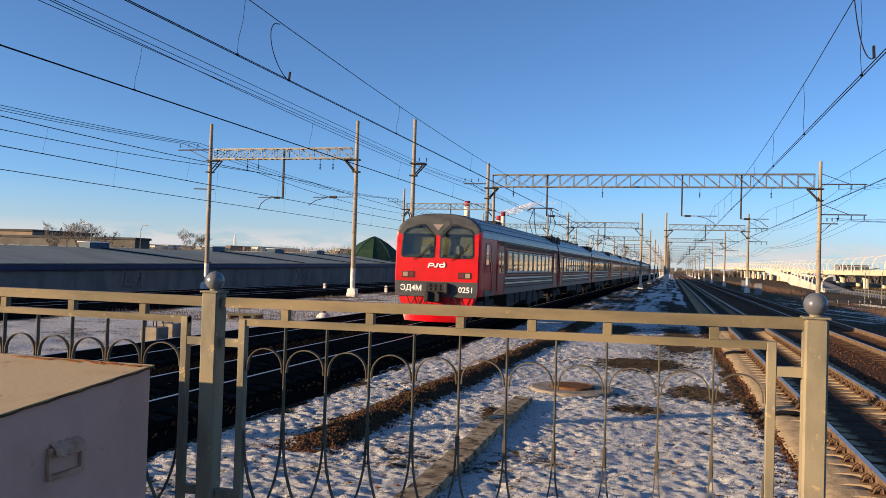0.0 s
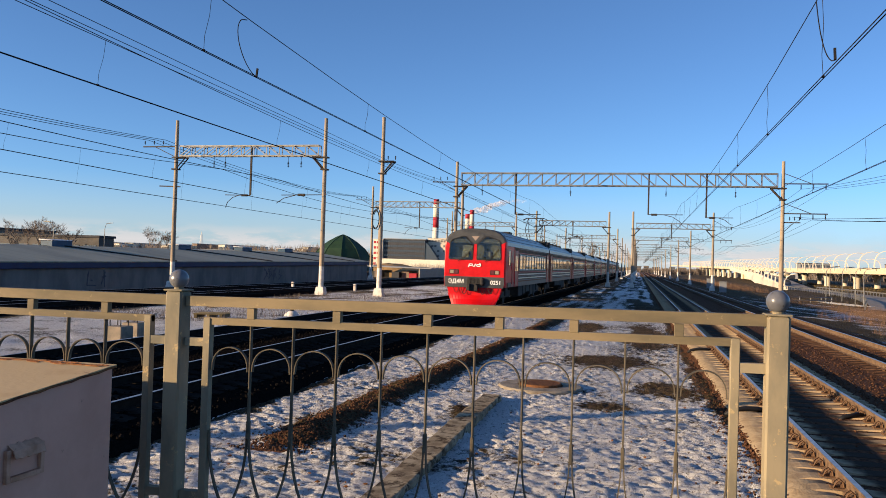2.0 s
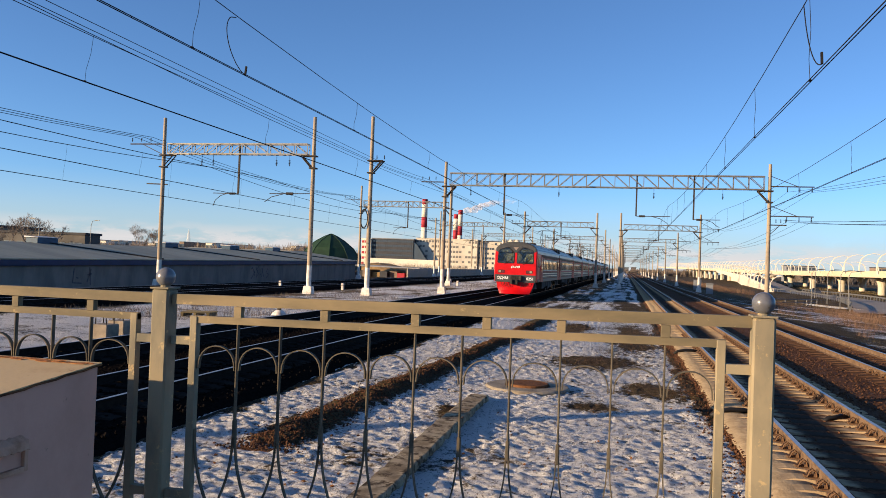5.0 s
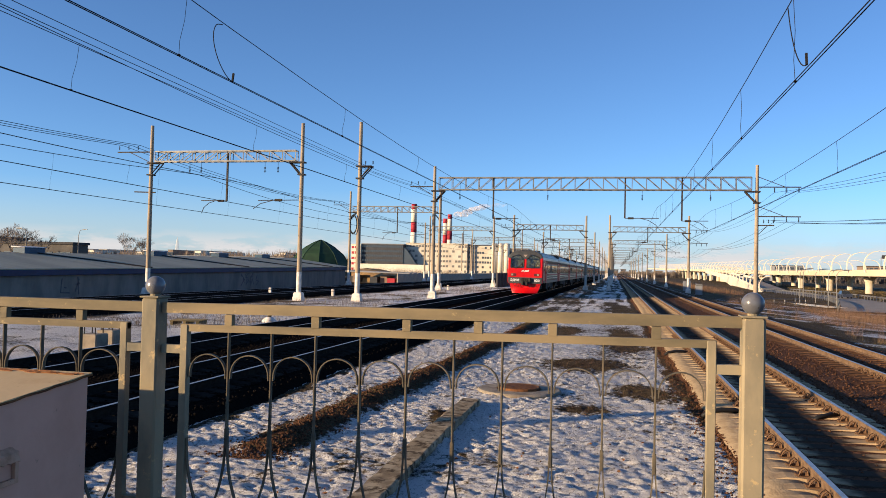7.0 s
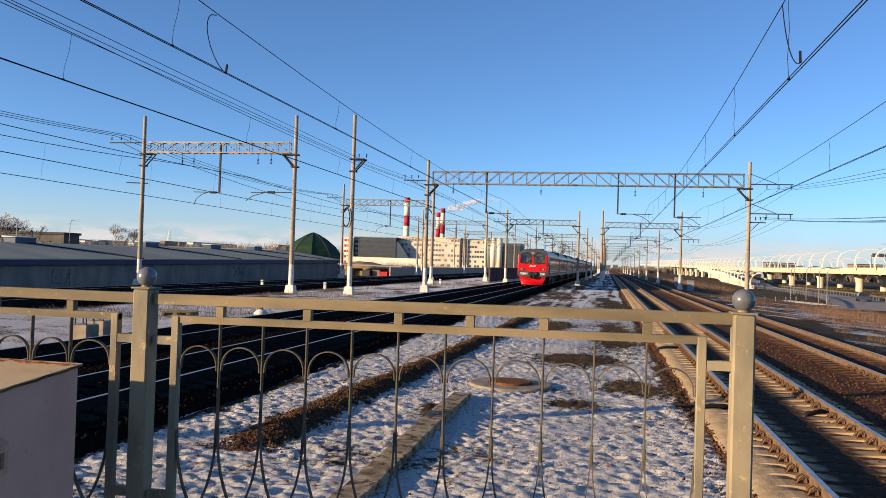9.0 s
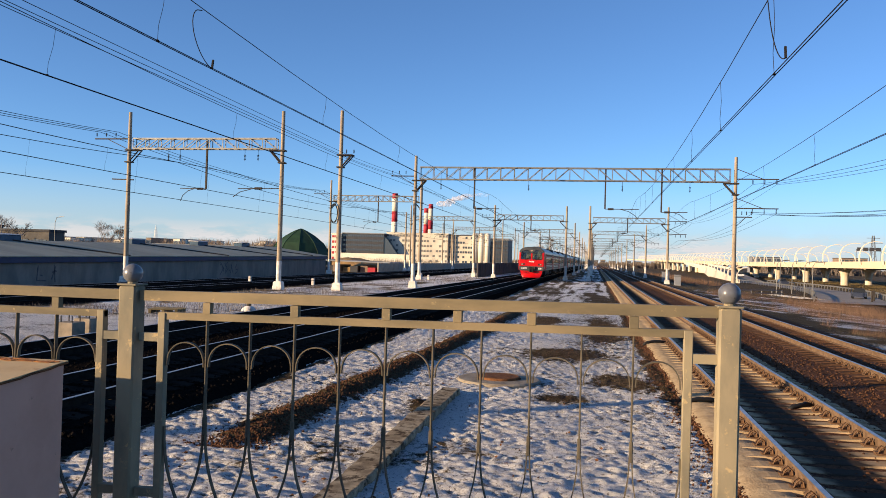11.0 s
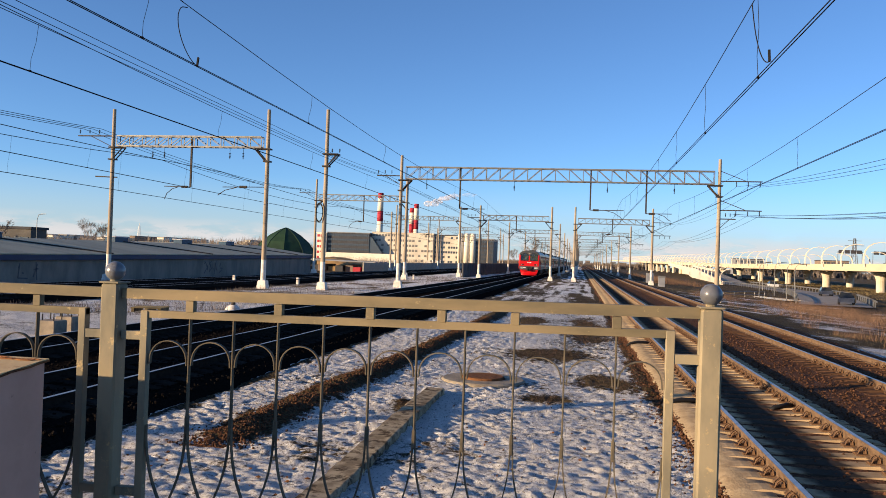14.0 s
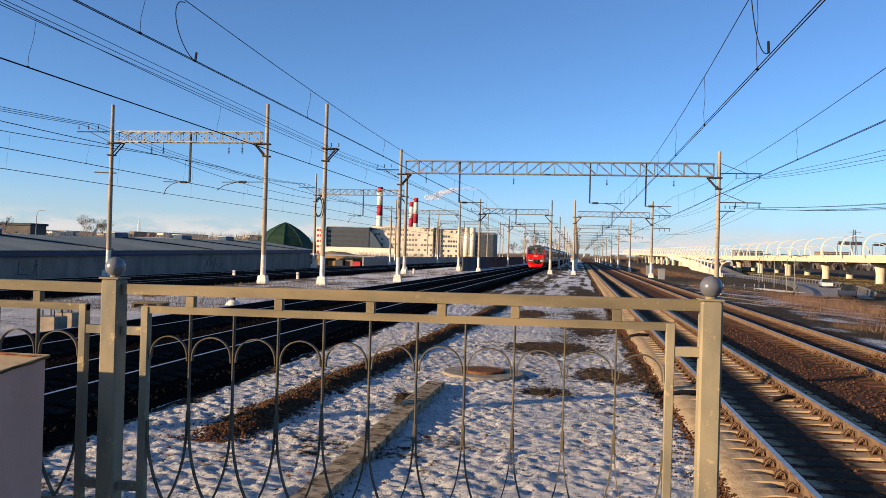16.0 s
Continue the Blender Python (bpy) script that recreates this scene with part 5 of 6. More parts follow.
def shed():
    """The long low shed: it falls very slightly towards the near end."""
    s = root("long_shed", "long low grey shed with blue fascia and metal roof", "shed", at=pose(-42.0, 52.5, 0, 0.53, 0, 0))
    y0, y1, ez, rz, w = -45.0, 69.0, 1.58, 2.76, 9.0
    bm = bmesh.new()
    block(bm, -2 * w, 0, y0, y1, -2.4, ez - 0.3)
    part("wall", bm, M["shedwall"], s, "scuffed grey wall with faint scrawls")
    bm = bmesh.new()
    block(bm, 0.02, 0.30, y0 - 0.3, y1 + 0.3, ez - 0.42, ez + 0.02, 0.02)
    part("fascia", bm, M["fascia"], s, "dark blue fascia")
    bm = bmesh.new()
    rings = []
    for y in (y0 - 0.4, y1 + 0.4):
        rings.append([(0.35, y, ez + 0.02), (0.35, y, ez + 0.10), (-w, y, rz + 0.1), (-2 * w, y, ez + 0.10), (-2 * w, y, ez + 0.02), (-w, y, rz)])
    quad_faces(bm, rings)
    part("roof", bm, M["shedroof"], s)
    for k, y in enumerate((-34, -15.5, 9.5, 29.5, 44.5, 57.5)):
        bm = bmesh.new()
        bar(bm, (0.34, y + 4.5, ez + 0.14), (-w + 0.2, y, rz + 0.12), 0.42, 0.12)
        part("roof_seam", bm, M["seam"], s, "dark tarred roof seam")
        if k:
            bm = bmesh.new()
            block(bm, -w - 0.5, -w + 0.75, y - 1.5, y + 1.1, rz - 0.25, rz + 0.52, 0.05)
            sk = part("skylight", bm, M["rooflight"], s, "blue rooflight box")
            bm = bmesh.new()
            quad_faces(bm, [[(-w - 0.6, yy, rz + 0.525), (-w + 0.8, yy, rz + 0.525), (-w + 0.8, yy, rz + 0.57), (-w - 0.6, yy, rz + 0.66)] for yy in (y - 1.6, y + 1.2)])
            part("skylight_cover", bm, M["lidwhite"], sk)
    r = random.Random(8)
    for y in (2.5, 4.3, 33.0, 34.2, 35.4, 37.0):
        bm = bmesh.new()
        for j in range(4):
            a = (0.012, y + r.uniform(-0.6, 0.6), r.uniform(-0.6, 1.0))
            b = (0.012, y + r.uniform(-0.6, 0.6), r.uniform(-0.6, 1.0))
            bar(bm, a, b, 0.02, 0.10)
        part("scrawl", bm, M["scrawl"], s, "faint dark paint scrawl")
    bm = bmesh.new()
    tube(bm, [(0.6, y1 - 1, -1.6), (0.6, y1 - 1, 1.1)], 0.06, 8)
    tube(bm, [(0.6, y1 - 1, 1.1), (0.3, y1 - 0.6, 1.75)], 0.05, 6)
    tube(bm, [(0.6, y1 - 1, 1.1), (0.9, y1 - 1.4, 1.75)], 0.05, 6)
    part("downpipe", bm, M["steel"], s)


shed()


def house(name, label, category, x0, x1, y0, y1, z0, z1, wall, roofm, floors=0, bays=0, glassm=None, group="", roof_over=0.3, blank=0.0):
    chance = random.Random(int(abs(x0) * 7 + z1))
    h = root(name, label, category, group)
    bm = bmesh.new()
    block(bm, x0, x1, y0, y1, z0, z1)
    part("wall", bm, wall, h)
    bm = bmesh.new()
    block(bm, x0 - roof_over, x1 + roof_over, y0 - roof_over, y1 + roof_over, z1 + 0.004, z1 + 0.5)
    part("roof", bm, roofm, h)
    first = None
    if floors:
        fh = (z1 - z0) / floors
        bw = (x1 - x0) / bays
        for f in range(floors):
            for b in range(bays):
                if chance.random() < blank:
                    continue
                m = pose(x0 + bw * (b + 0.5), y0, z0 + fh * (f + 0.55))
                if first is None:
                    bm = bmesh.new()
                    block(bm, -bw * 0.38, bw * 0.38, -0.08, 0.1, -fh * 0.22, fh * 0.22)
                    first = part("window", bm, glassm or M["glassdark"], h, at=m)
                else:
                    again(first, h, m)
    return h


# tarpaulin dome
dome = root("tarpaulin_dome", "dark green pointed tarpaulin dome behind the shed", "tent", at=pose(-76.2, 200, -1.5))
bm = bmesh.new()
seg = 10
prof = [(8.6, 0), (8.5, 2.6), (7.8, 4.8), (6.2, 7.0), (3.9, 8.8), (1.6, 10.1), (0.1, 10.7)]
lathe(bm, prof, seg)
part("cover", bm, M["tent"], dome)
for k in range(seg):
    a = 2 * math.pi * k / seg
    bm = bmesh.new()
    tube(bm, [((r + 0.06) * math.cos(a), (r + 0.06) * math.sin(a), z) for r, z in prof], 0.07, 5)
    part("rope", bm, M["tent"], dome)

house("flat_depot", "dark flat-roofed depot with a pale brick end", "building", -150, -111.5, 148, 153, -1.5, 5.6, M["under"], M["darkroof"], 1, 9)
house("brick_depot", "pale brick depot end with chimney stubs", "building", -178, -140.5, 150, 170, -1.5, 7.0, M["brick"], M["darkroof"], 2, 8)
house("low_hall", "long low hall with a pale flat roof", "building", -120, -80, 185, 200, -1.5, 3.7, M["brick"], M["greywall"], 1, 14)

# ---- factory, chimneys and their surroundings ----
Y = 500
house("glass_office_block", "dark glazed office block behind the railway", "office building", -162, -134, Y, Y + 30, -1, 17.2, M["slate"], M["greywall"], 6, 24)
house("red_grid_tower", "narrow red and white gridded tower", "tower", -168.5, -162.2, Y - 2, Y + 16, -1, 16.6, M["pale"], M["pale"], 5, 3, M["chim_red"])
house("white_factory", "long cream-white factory block with window bands", "factory", -133.8, -93, Y + 6, Y + 50, -1, 18.2, M["factorywall"], M["factorywall"], 6, 20, M["factorypane"], blank=0.38)
house("white_factory", "cream-white factory wing with dark upper storey", "factory", -92.8, -77.5, Y + 10, Y + 50, -1, 17.6, M["factorywall"], M["darkroof"], 6, 9, M["glassdark"], blank=0.3)
house("grey_block", "grey office block beside white silos", "office building", -66.6, -54, Y + 4, Y + 30, -1, 15.6, M["slate"], M["greywall"], 6, 8)
for k in range(3):
    silo = root("silo", "tall white storage silo", "silo", "white silos")
    bm = bmesh.new()
    lathe(bm, [(1.9, -1), (1.9, 18.6), (1.2, 19.2), (0.05, 19.4)], 16, -75.0 + 3.9 * k, Y + 4)
    part("shell", bm, M["pale"], silo, smooth=True)
wedge = root("dark_glass_wing", "dark glazed wing with a slanted end", "office building")
bm = bmesh.new()
quad_faces(bm, [[(-134, y, -1), (-124.5, y, -1), (-125.5, y, 5), (-131.5, y, 13.5), (-134, y, 15.8)] for y in (Y + 0.5, Y + 5.5)])
part("wall", bm, M["glassdark"], wedge)


def chimney(x, y, top, r):
    c = root("factory_chimney", "tall chimney banded red and white", "chimney", "banded chimneys")
    z0 = 14.0
    cuts = (top, top - 4.0, top - 14.0, top - 22.0, z0)
    for k in range(4):
        za, zb = cuts[k + 1], cuts[k]
        ra, rb = r * (1 + 0.16 * (top - za) / top), r * (1 + 0.16 * (top - zb) / top)
        bm = bmesh.new()
        lathe(bm, [(ra, za), (rb, zb)], 18, x, y)
        part("band", bm, M["chim_red"] if k % 2 == 0 else M["pale"], c, smooth=True)
    bm = bmesh.new()
    lathe(bm, [(r * 1.3, -1), (r * 1.16, z0)], 18, x, y)
    part("foot", bm, M["pale"], c)


chimney(-152.8, 600, 51.8, 2.15)
chimney(-141.0, 680, 49.5, 2.0)
chimney(-144.9, 680, 45.8, 2.0)
yardwall = root("yard_wall", "long white yard wall before the factory", "wall")
bm = bmesh.new()
block(bm, -100, -69, 299, 300, -1, 3.6)
part("wall", bm, M["pale"], yardwall)
heap = root("sand_heap", "brown heap of dug sand", "heap", at=pose(-69.5, 222, -0.9))
bm = bmesh.new()
rings = []
for r, z in ((8.4, 0), (6.6, 1.0), (4.4, 1.9), (2.0, 2.5), (0.1, 2.7)):
    rings.append([(r * math.cos(a) * (1.5 + 0.6 * hgt(math.cos(a) * 1.7, z, 2, 1)), r * math.sin(a) * (1 + 0.6 * hgt(math.sin(a) * 1.7, z, 2, 2)), z + 0.5 * hgt(a, z, 1.3, 9) * (z > 0)) for a in [2 * math.pi * k / 18 for k in range(18)]])
quad_faces(bm, rings)
part("mound", bm, M["sand"], heap, smooth=True)
lowshed = root("low_roofed_store", "low grey-roofed store with rusty red containers", "store")
bm = bmesh.new()
quad_faces(bm, [[(-64, y, 1.2), (-44.5, y, 1.0), (-44.5, y, 1.25), (-64, y, 1.5)] for y in (172, 184)])
part("roof", bm, M["greywall"], lowshed)
for k in range(9):
    bm = bmesh.new()
    x = -62.5 + 2.05 * k
    block(bm, x, x + 1.75, 174 + k % 2, 182, -1.2, -0.1 + 0.25 * (k % 3), 0.03)
    part("container", bm, M["chim_red"] if k > 5 else (M["sand"], M["slate"], M["brick"])[k % 3], lowshed)


def panel_fence(name, label, x, y0, y1, z0, z1, mat, step=3.0, lean=0.0):
    f = root(name, label, "fence")
    y, first, post = y0, None, None
    while y < y1:
        m = pose(x + lean * (y - y0), y, 0)
        if first is None:
            bm = bmesh.new()
            block(bm, -0.07, 0.07, 0.08, step - 0.08, z0, z1, 0.02)
            first = part("panel", bm, mat, f, at=m)
            bm = bmesh.new()
            block(bm, -0.12, 0.12, -0.09, 0.09, z0, z1 + 0.08, 0.02)
            post = part("post", bm, mat, f, at=m)
        else:
            again(first, f, m)
            again(post, f, m)
        y += step


panel_fence("soot_grey_fence", "soot-dark concrete panel fence beside the suburban tracks", -18.0, 124, 300, -0.6, 1.85, M["fencewall"])
panel_fence("grey_yard_fence", "grey concrete panel fence behind the yard tracks", -41.2, 150, 300, -1.0, 1.15, M["concrete"], 4.0)


# ---- the viaduct with its curved ribs on the right ----
def deck_z(y):
    return 4.5 + 0.0062 * max(0.0, y - 330)


VX = 60.0


def viaduct():
    v = root("viaduct", "cream concrete road viaduct with curved white ribs", "viaduct")
    ys = [60, 120, 176, 220, 264, 308, 352, 440, 560, 760, 1000, 1300, 1600]

    def sweep(name, outline, mat, label=""):
        bm = bmesh.new()
        quad_faces(bm, [[(VX + x, y, deck_z(y) + z) for x, z in outline] for y in ys])
        return part(name, bm, mat, v, label)
    sweep("parapet", [(0, -1.6), (0.35, -1.6), (0.35, 0), (0, 0)], M["deck"], "cream concrete parapet")
    sweep("parapet", [(22, -1.25), (22.35, -1.25), (22.35, 0), (22, 0)], M["deck"])
    sweep("carriageway", [(0.35, -1.3), (22, -1.3), (22, -1.0), (0.35, -1.0)], M["asphalt"])
    # girders in a darkened concrete colour that paints the shade below the deck
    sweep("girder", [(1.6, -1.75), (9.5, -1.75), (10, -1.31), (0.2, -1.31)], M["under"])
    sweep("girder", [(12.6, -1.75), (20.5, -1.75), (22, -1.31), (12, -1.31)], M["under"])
    for xc, y, gap in ((5.2, 110.5, 39.4), (16.5, 117.0, 43.0)):
        while y < 900:
            bm = bmesh.new()
            zt = deck_z(y) - 1.75
            rings = [[(VX + xc + w * math.cos(a), y + w * 0.75 * math.sin(a), z) for a in [math.pi * k / 8 for k in range(16)]] for w, z in ((0.95, -1.9), (0.95, zt - 2.4), (1.05, zt - 1.5), (1.35, zt - 0.7), (1.75, zt - 0.25), (1.75, zt))]
            quad_faces(bm, rings)
            part("pier", bm, M["pierpaint"], v)
            y += gap
    y = 108.0
    while y < 1150:
        for side in (0, 1):
            yy = y + (6.0 if side else 0.0)
            s = 1 if side == 0 else -1
            xe = VX if side == 0 else VX + 22.35
            z = deck_z(yy)
            pts = [(s * 0.9, -1.7), (s * 0.25, -1.25), (-s * 0.25, -0.6), (-s * 0.45, 0.4), (-s * 0.40, 1.6), (-s * 0.1, 2.8), (s * 0.5, 3.7), (s * 1.5, 4.3), (s * 2.8, 4.6), (s * 4.3, 4.45)]
            if side:
                pts = [(a, b * 0.86 if b > 0 else b) for a, b in pts]
            bm = bmesh.new()
            far = 0.75 if yy < 500 else 1.1
            P = [Vector((xe + a, yy, z + b)) for a, b in pts]
            rings = []
            for i, p in enumerate(P):
                w = (0.34 - 0.022 * i) * far
                d = (P[min(i + 1, len(P) - 1)] - P[max(i - 1, 0)]).normalized()
                n = Vector((-d.z, 0, d.x))
                rings.append([p + n * w + Vector((0, -0.22, 0)), p - n * w * 0.2 + Vector((0, -0.22, 0)), p - n * w * 0.2 + Vector((0, 0.22, 0)), p + n * w + Vector((0, 0.22, 0))])
            quad_faces(bm, rings)
            part("rib", bm, M["rib"], v, "curved white rib")
        y += 15 if y < 400 else 16


viaduct()


def ramp():
    """The slip road that comes down from the viaduct."""
    r = root("slip_road_ramp", "pale concrete ramp with low curved ribs", "ramp")
    line = [(36.0, 215, -0.75), (40.5, 270, 0.6), (45.0, 330, 2.2), (48.5, 400, 3.3), (53.5, 470, 4.2), (59.0, 560, 5.4)]
    bm = bmesh.new()
    quad_faces(bm, [[(x, y, -2.2 if y < 360 else z - 1.9), (x + 0.5, y, -2.2 if y < 360 else z - 1.9), (x + 0.5, y, z), (x, y, z)] for x, y, z in line])
    part("wall", bm, M["rib"], r, "whitish retaining wall")
    bm = bmesh.new()
    quad_faces(bm, [[(x + 0.5, y, z - 1.6), (x + 8.2, y, z - 1.6), (x + 8.2, y, z - 1.0), (x + 0.5, y, z - 1.0)] for x, y, z in line])
    part("carriageway", bm, M["asphalt"], r)
    bm = bmesh.new()
    quad_faces(bm, [[(x + 8.2, y, -2.2), (x + 8.6, y, -2.2), (x + 8.6, y, z - 0.1), (x + 8.2, y, z - 0.1)] for x, y, z in line[2:]])
    part("wall", bm, M["rib"], r)
    for k in range(20):
        u = k / 19 * (len(line) - 1.001)
        i = int(u)
        a, b = Vector(line[i]), Vector(line[i + 1])
        p = a + (b - a) * (u - i)
        for s, off in (((1, 0.0), (-1, 8.6)) if p.y > 335 else ((1, 0.0),)):
            bm = bmesh.new()
            tube(bm, [p + Vector((off + s * q[0], 0, q[1])) for q in ((0, -0.6), (-0.3, 0.3), (-0.25, 1.3), (0.2, 2.2), (1.1, 2.9), (2.4, 3.1))], 0.24, 5, 0.12)
            part("rib", bm, M["rib"], r)


ramp()


def path_strip(name, label, pts, width, z, mat, category="road"):
    bm = bmesh.new()
    P = [Vector((*p, 0)) for p in pts]
    rings = []
    for i, p in enumerate(P):
        d = (P[min(i + 1, len(P) - 1)] - P[max(i - 1, 0)]).normalized()
        n = Vector((d.y, -d.x, 0))
        rings.append([(p.x - n.x * width / 2, p.y - n.y * width / 2, z), (p.x + n.x * width / 2, p.y + n.y * width / 2, z)])
    quad_faces(bm, rings, closed=False, caps=False)
    return tagged(part(name, bm, mat), label, category, kind="structure")


ROAD = [(40.4, 222), (41.8, 205), (42.2, 185), (41.4, 165), (39.6, 145), (36.6, 128), (33.6, 115), (31.2, 106), (29.6, 100)]
path_strip("road", "grey asphalt slip road", ROAD, 8.0, -1.50, M["asphalt"])


def guard_rail(off):
    g = root("guard_rail", "galvanised roadside guard rail on short posts", "guard rail", "guard rails along the slip road")
    P = [Vector((*p, 0)) for p in ROAD]
    line = []
    for i, p in enumerate(P):
        d = (P[min(i + 1, len(P) - 1)] - P[max(i - 1, 0)]).normalized()
        line.append(p + Vector((d.y, -d.x, 0)) * off)
    bm = bmesh.new()
    quad_faces(bm, [[p + Vector((0, 0, -0.95)), p + Vector((0.05, 0, -0.85)), p + Vector((0, 0, -0.72))] for p in line])
    part("beam", bm, M["steel"], g)
    post = None
    for a, b in zip(line, line[1:]):
        k = max(1, round((b - a).length / 2.5))
        for i in range(k):
            p = a + (b - a) * i / k
            m = pose(p.x, p.y, -1.6)
            if post is None:
                bm = bmesh.new()
                block(bm, -0.06, 0.06, -0.06, 0.06, 0, 0.9)
                post = part("post", bm, M["steel"], g, at=m)
            else:
                again(post, g, m)


guard_rail(-4.3)
guard_rail(4.3)


def lamp_post(x, y, h=9.5, z=-1.65, s=1):
    l = root("street_lamp", "slim grey street lamp beside the slip road", "street lamp", "street lamps")
    bm = bmesh.new()
    tube(bm, [(x, y, z), (x, y, z + h * 0.9), (x + s * 0.3, y, z + h)], 0.07, 8, 0.04)
    part("pole", bm, M["steel"], l)
    bm = bmesh.new()
    tube(bm, [(x + s * 0.3, y, z + h), (x + s * 1.6, y, z + h + 0.15)], 0.05, 6)
    block(bm, x + s * 1.2 - 0.3, x + s * 1.2 + 0.6, y - 0.1, y + 0.1, z + h + 0.12, z + h + 0.2)
    part("head", bm, M["steel"], l)


for x, y, h in ((28.3, 113, 4.9), (29.5, 122, 5.0), (31.0, 136, 5.2), (36.5, 170, 5.6), (27.0, 128, 5.1)):
    lamp_post(x, y, h)
lamp_post(-73.0, 88, 7.6, -1.5, -1)
lamp_post(-99.0, 133, 9.5, -1.5, 1)


def car(x, y, turn, mat, label):
    c = root("passenger_car", label, "car", at=pose(x, y, -1.5, 0, 0, turn))
    bm = bmesh.new()
    quad_faces(bm, [[(a * w, yy, z) for a, z in ((-1, 0.3), (1, 0.3), (1, 0.85), (-1, 0.85))] for yy, w in ((-2.2, 0.8), (-2.0, 0.88), (2.0, 0.88), (2.2, 0.78))])
    body = part("body", bm, mat, c)
    bm = bmesh.new()
    quad_faces(bm, [[(-0.82, -1.7, 0.85), (0.82, -1.7, 0.85), (0.82, 1.0, 0.85), (-0.82, 1.0, 0.85)], [(-0.62, -1.2, 1.42), (0.62, -1.2, 1.42), (0.62, 0.35, 1.42), (-0.62, 0.35, 1.42)]])
    part("cabin", bm, M["glass"], c)
    for xx in (-0.8, 0.8):
        for yy in (-1.35, 1.35):
            bm = bmesh.new()
            quad_faces(bm, [[(xx + o, yy + 0.32 * math.cos(t), 0.32 + 0.32 * math.sin(t)) for t in [2 * math.pi * k / 14 for k in range(14)]] for o in (-0.1, 0.1)])
            part("wheel", bm, M["black"], c)
    return c


M["carwhite"] = material("car_white_paint", (0.6, 0.6, 0.6), None, 2, 0.3)
M["cardark"] = material("car_dark_paint", (0.04, 0.05, 0.08), None, 2, 0.3)
CARS = [car(0, 0, 0, M["carwhite"], "white car on the slip road"), car(0, 0, 0, M["cardark"], "dark blue car on the slip road"), car(0, 0, 0, M["cardark"], "dark car on the slip road")]

pond = path_strip("pond", "small dark blue meltwater pond", [(25.0, 125), (26.9, 118), (28.0, 111)], 3.4, -1.49, M["water"], "pond")


railing = root("pipe_railing", "low grey pipe railing on posts beside the pond", "railing")
for z in (-0.55, -0.95):
    bm = bmesh.new()
    tube(bm, [(15.5, 106.2, z), (24.8, 114.2, z)], 0.05, 6)
    part("rail", bm, M["steel"], railing)
for k in range(7):
    bm = bmesh.new()
    x, y = 15.5 + 9.3 * k / 6, 106.2 + 8.0 * k / 6
    tube(bm, [(x, y, -1.75), (x, y, -0.5)], 0.06, 6)
    part("post", bm, M["steel"], railing)
for x, y in ((34.2, 108.5), (34.9, 110.7), (35.7, 112.5)):
    bo = root("bollard", "dark steel bollard at the end of the guard rail", "bollard", "dark bollards")
    bm = bmesh.new()
    lathe(bm, [(0.14, -1.7), (0.14, -0.25), (0.09, -0.15), (0.01, -0.14)], 10, x, y)
    part("post", bm, M["darksteel"], bo)


# ---- bare trees, brush and dead grass ----
def tree(x, y, z, h, seed, spread=0.5, depth=5):
    r = random.Random(seed)
    t = root("bare_tree", "leafless tree with fine grey-brown twigs", "tree", "bare trees")
    trunk, crown = bmesh.new(), bmesh.new()

    def grow(p, d, length, rad, level):
        q = p + d * length
        tube(trunk if level < 2 else crown, [p, p + d * length * 0.5 + Vector((r.uniform(-1, 1), r.uniform(-1, 1), 0)) * length * 0.05, q], max(rad, 0.013), 5 if level < 2 else 3, max(rad * 0.65, 0.01))
        if level >= depth:
            return
        for k in range(3 if level < depth - 1 else 4):
            nd = (d + Vector((r.uniform(-1, 1), r.uniform(-1, 1), r.uniform(-0.2, 0.7))) * spread * 1.5).normalized()
            grow(p + d * length * r.uniform(0.55, 1.0), nd, length * r.uniform(0.55, 0.8), rad * 0.55, level + 1)
    grow(Vector((x, y, z)), Vector((0, 0, 1)), h * 0.33, h * 0.014, 0)
    part("trunk", trunk, M["bark"], t)
    part("crown", crown, M["bark"], t)
    return t


for k, (x, y, h) in enumerate(((-135.0, 132, 10.5), (-126, 140, 9), (-116.5, 132, 11), (-113.0, 133, 11.5), (-110, 131, 10), (-106.5, 133, 10.5), (-121.0, 180, 13.0), (-116.0, 182, 12.5), (-17.5, 300, 14), (-21.0, 310, 12), (-26, 330, 12))):
    tree(x, y, -1.4, h * (1.06 if x < -100 else 1.0), 40 + k, 0.46, 6)


def brush(name, label, count, place, hmin, hmax, mat, seed, lean=0.25, w=0.006):
    """Upright dry stems, many and thin."""
    rng = np.random.default_rng(seed)
    vs, fs = [], []
    for k in range(count):
        x, y, z = place(rng)
        h = rng.uniform(hmin, hmax)
        dx, dy = rng.normal(0, lean, 2) * h
        a = rng.uniform(0, 3.14)
        ww = w * rng.uniform(0.6, 1.5)
        u = np.array([math.cos(a) * ww, math.sin(a) * ww, 0])
        v = np.array([-u[1], u[0], 0])
        p = np.array([x, y, z])
        b = len(vs)
        vs += [p + u, p - u * 0.5 + v, p - u * 0.5 - v, p + np.array([dx, dy, h])]
        fs += [(b, b + 1, b + 3), (b + 1, b + 2, b + 3), (b + 2, b, b + 3)]
    me = bpy.data.meshes.new(name)
    me.from_pydata([tuple(v) for v in vs], [], fs)
    me.materials.append(mat)
    return tagged(new(name, me), label, "undergrowth", kind="stuff")


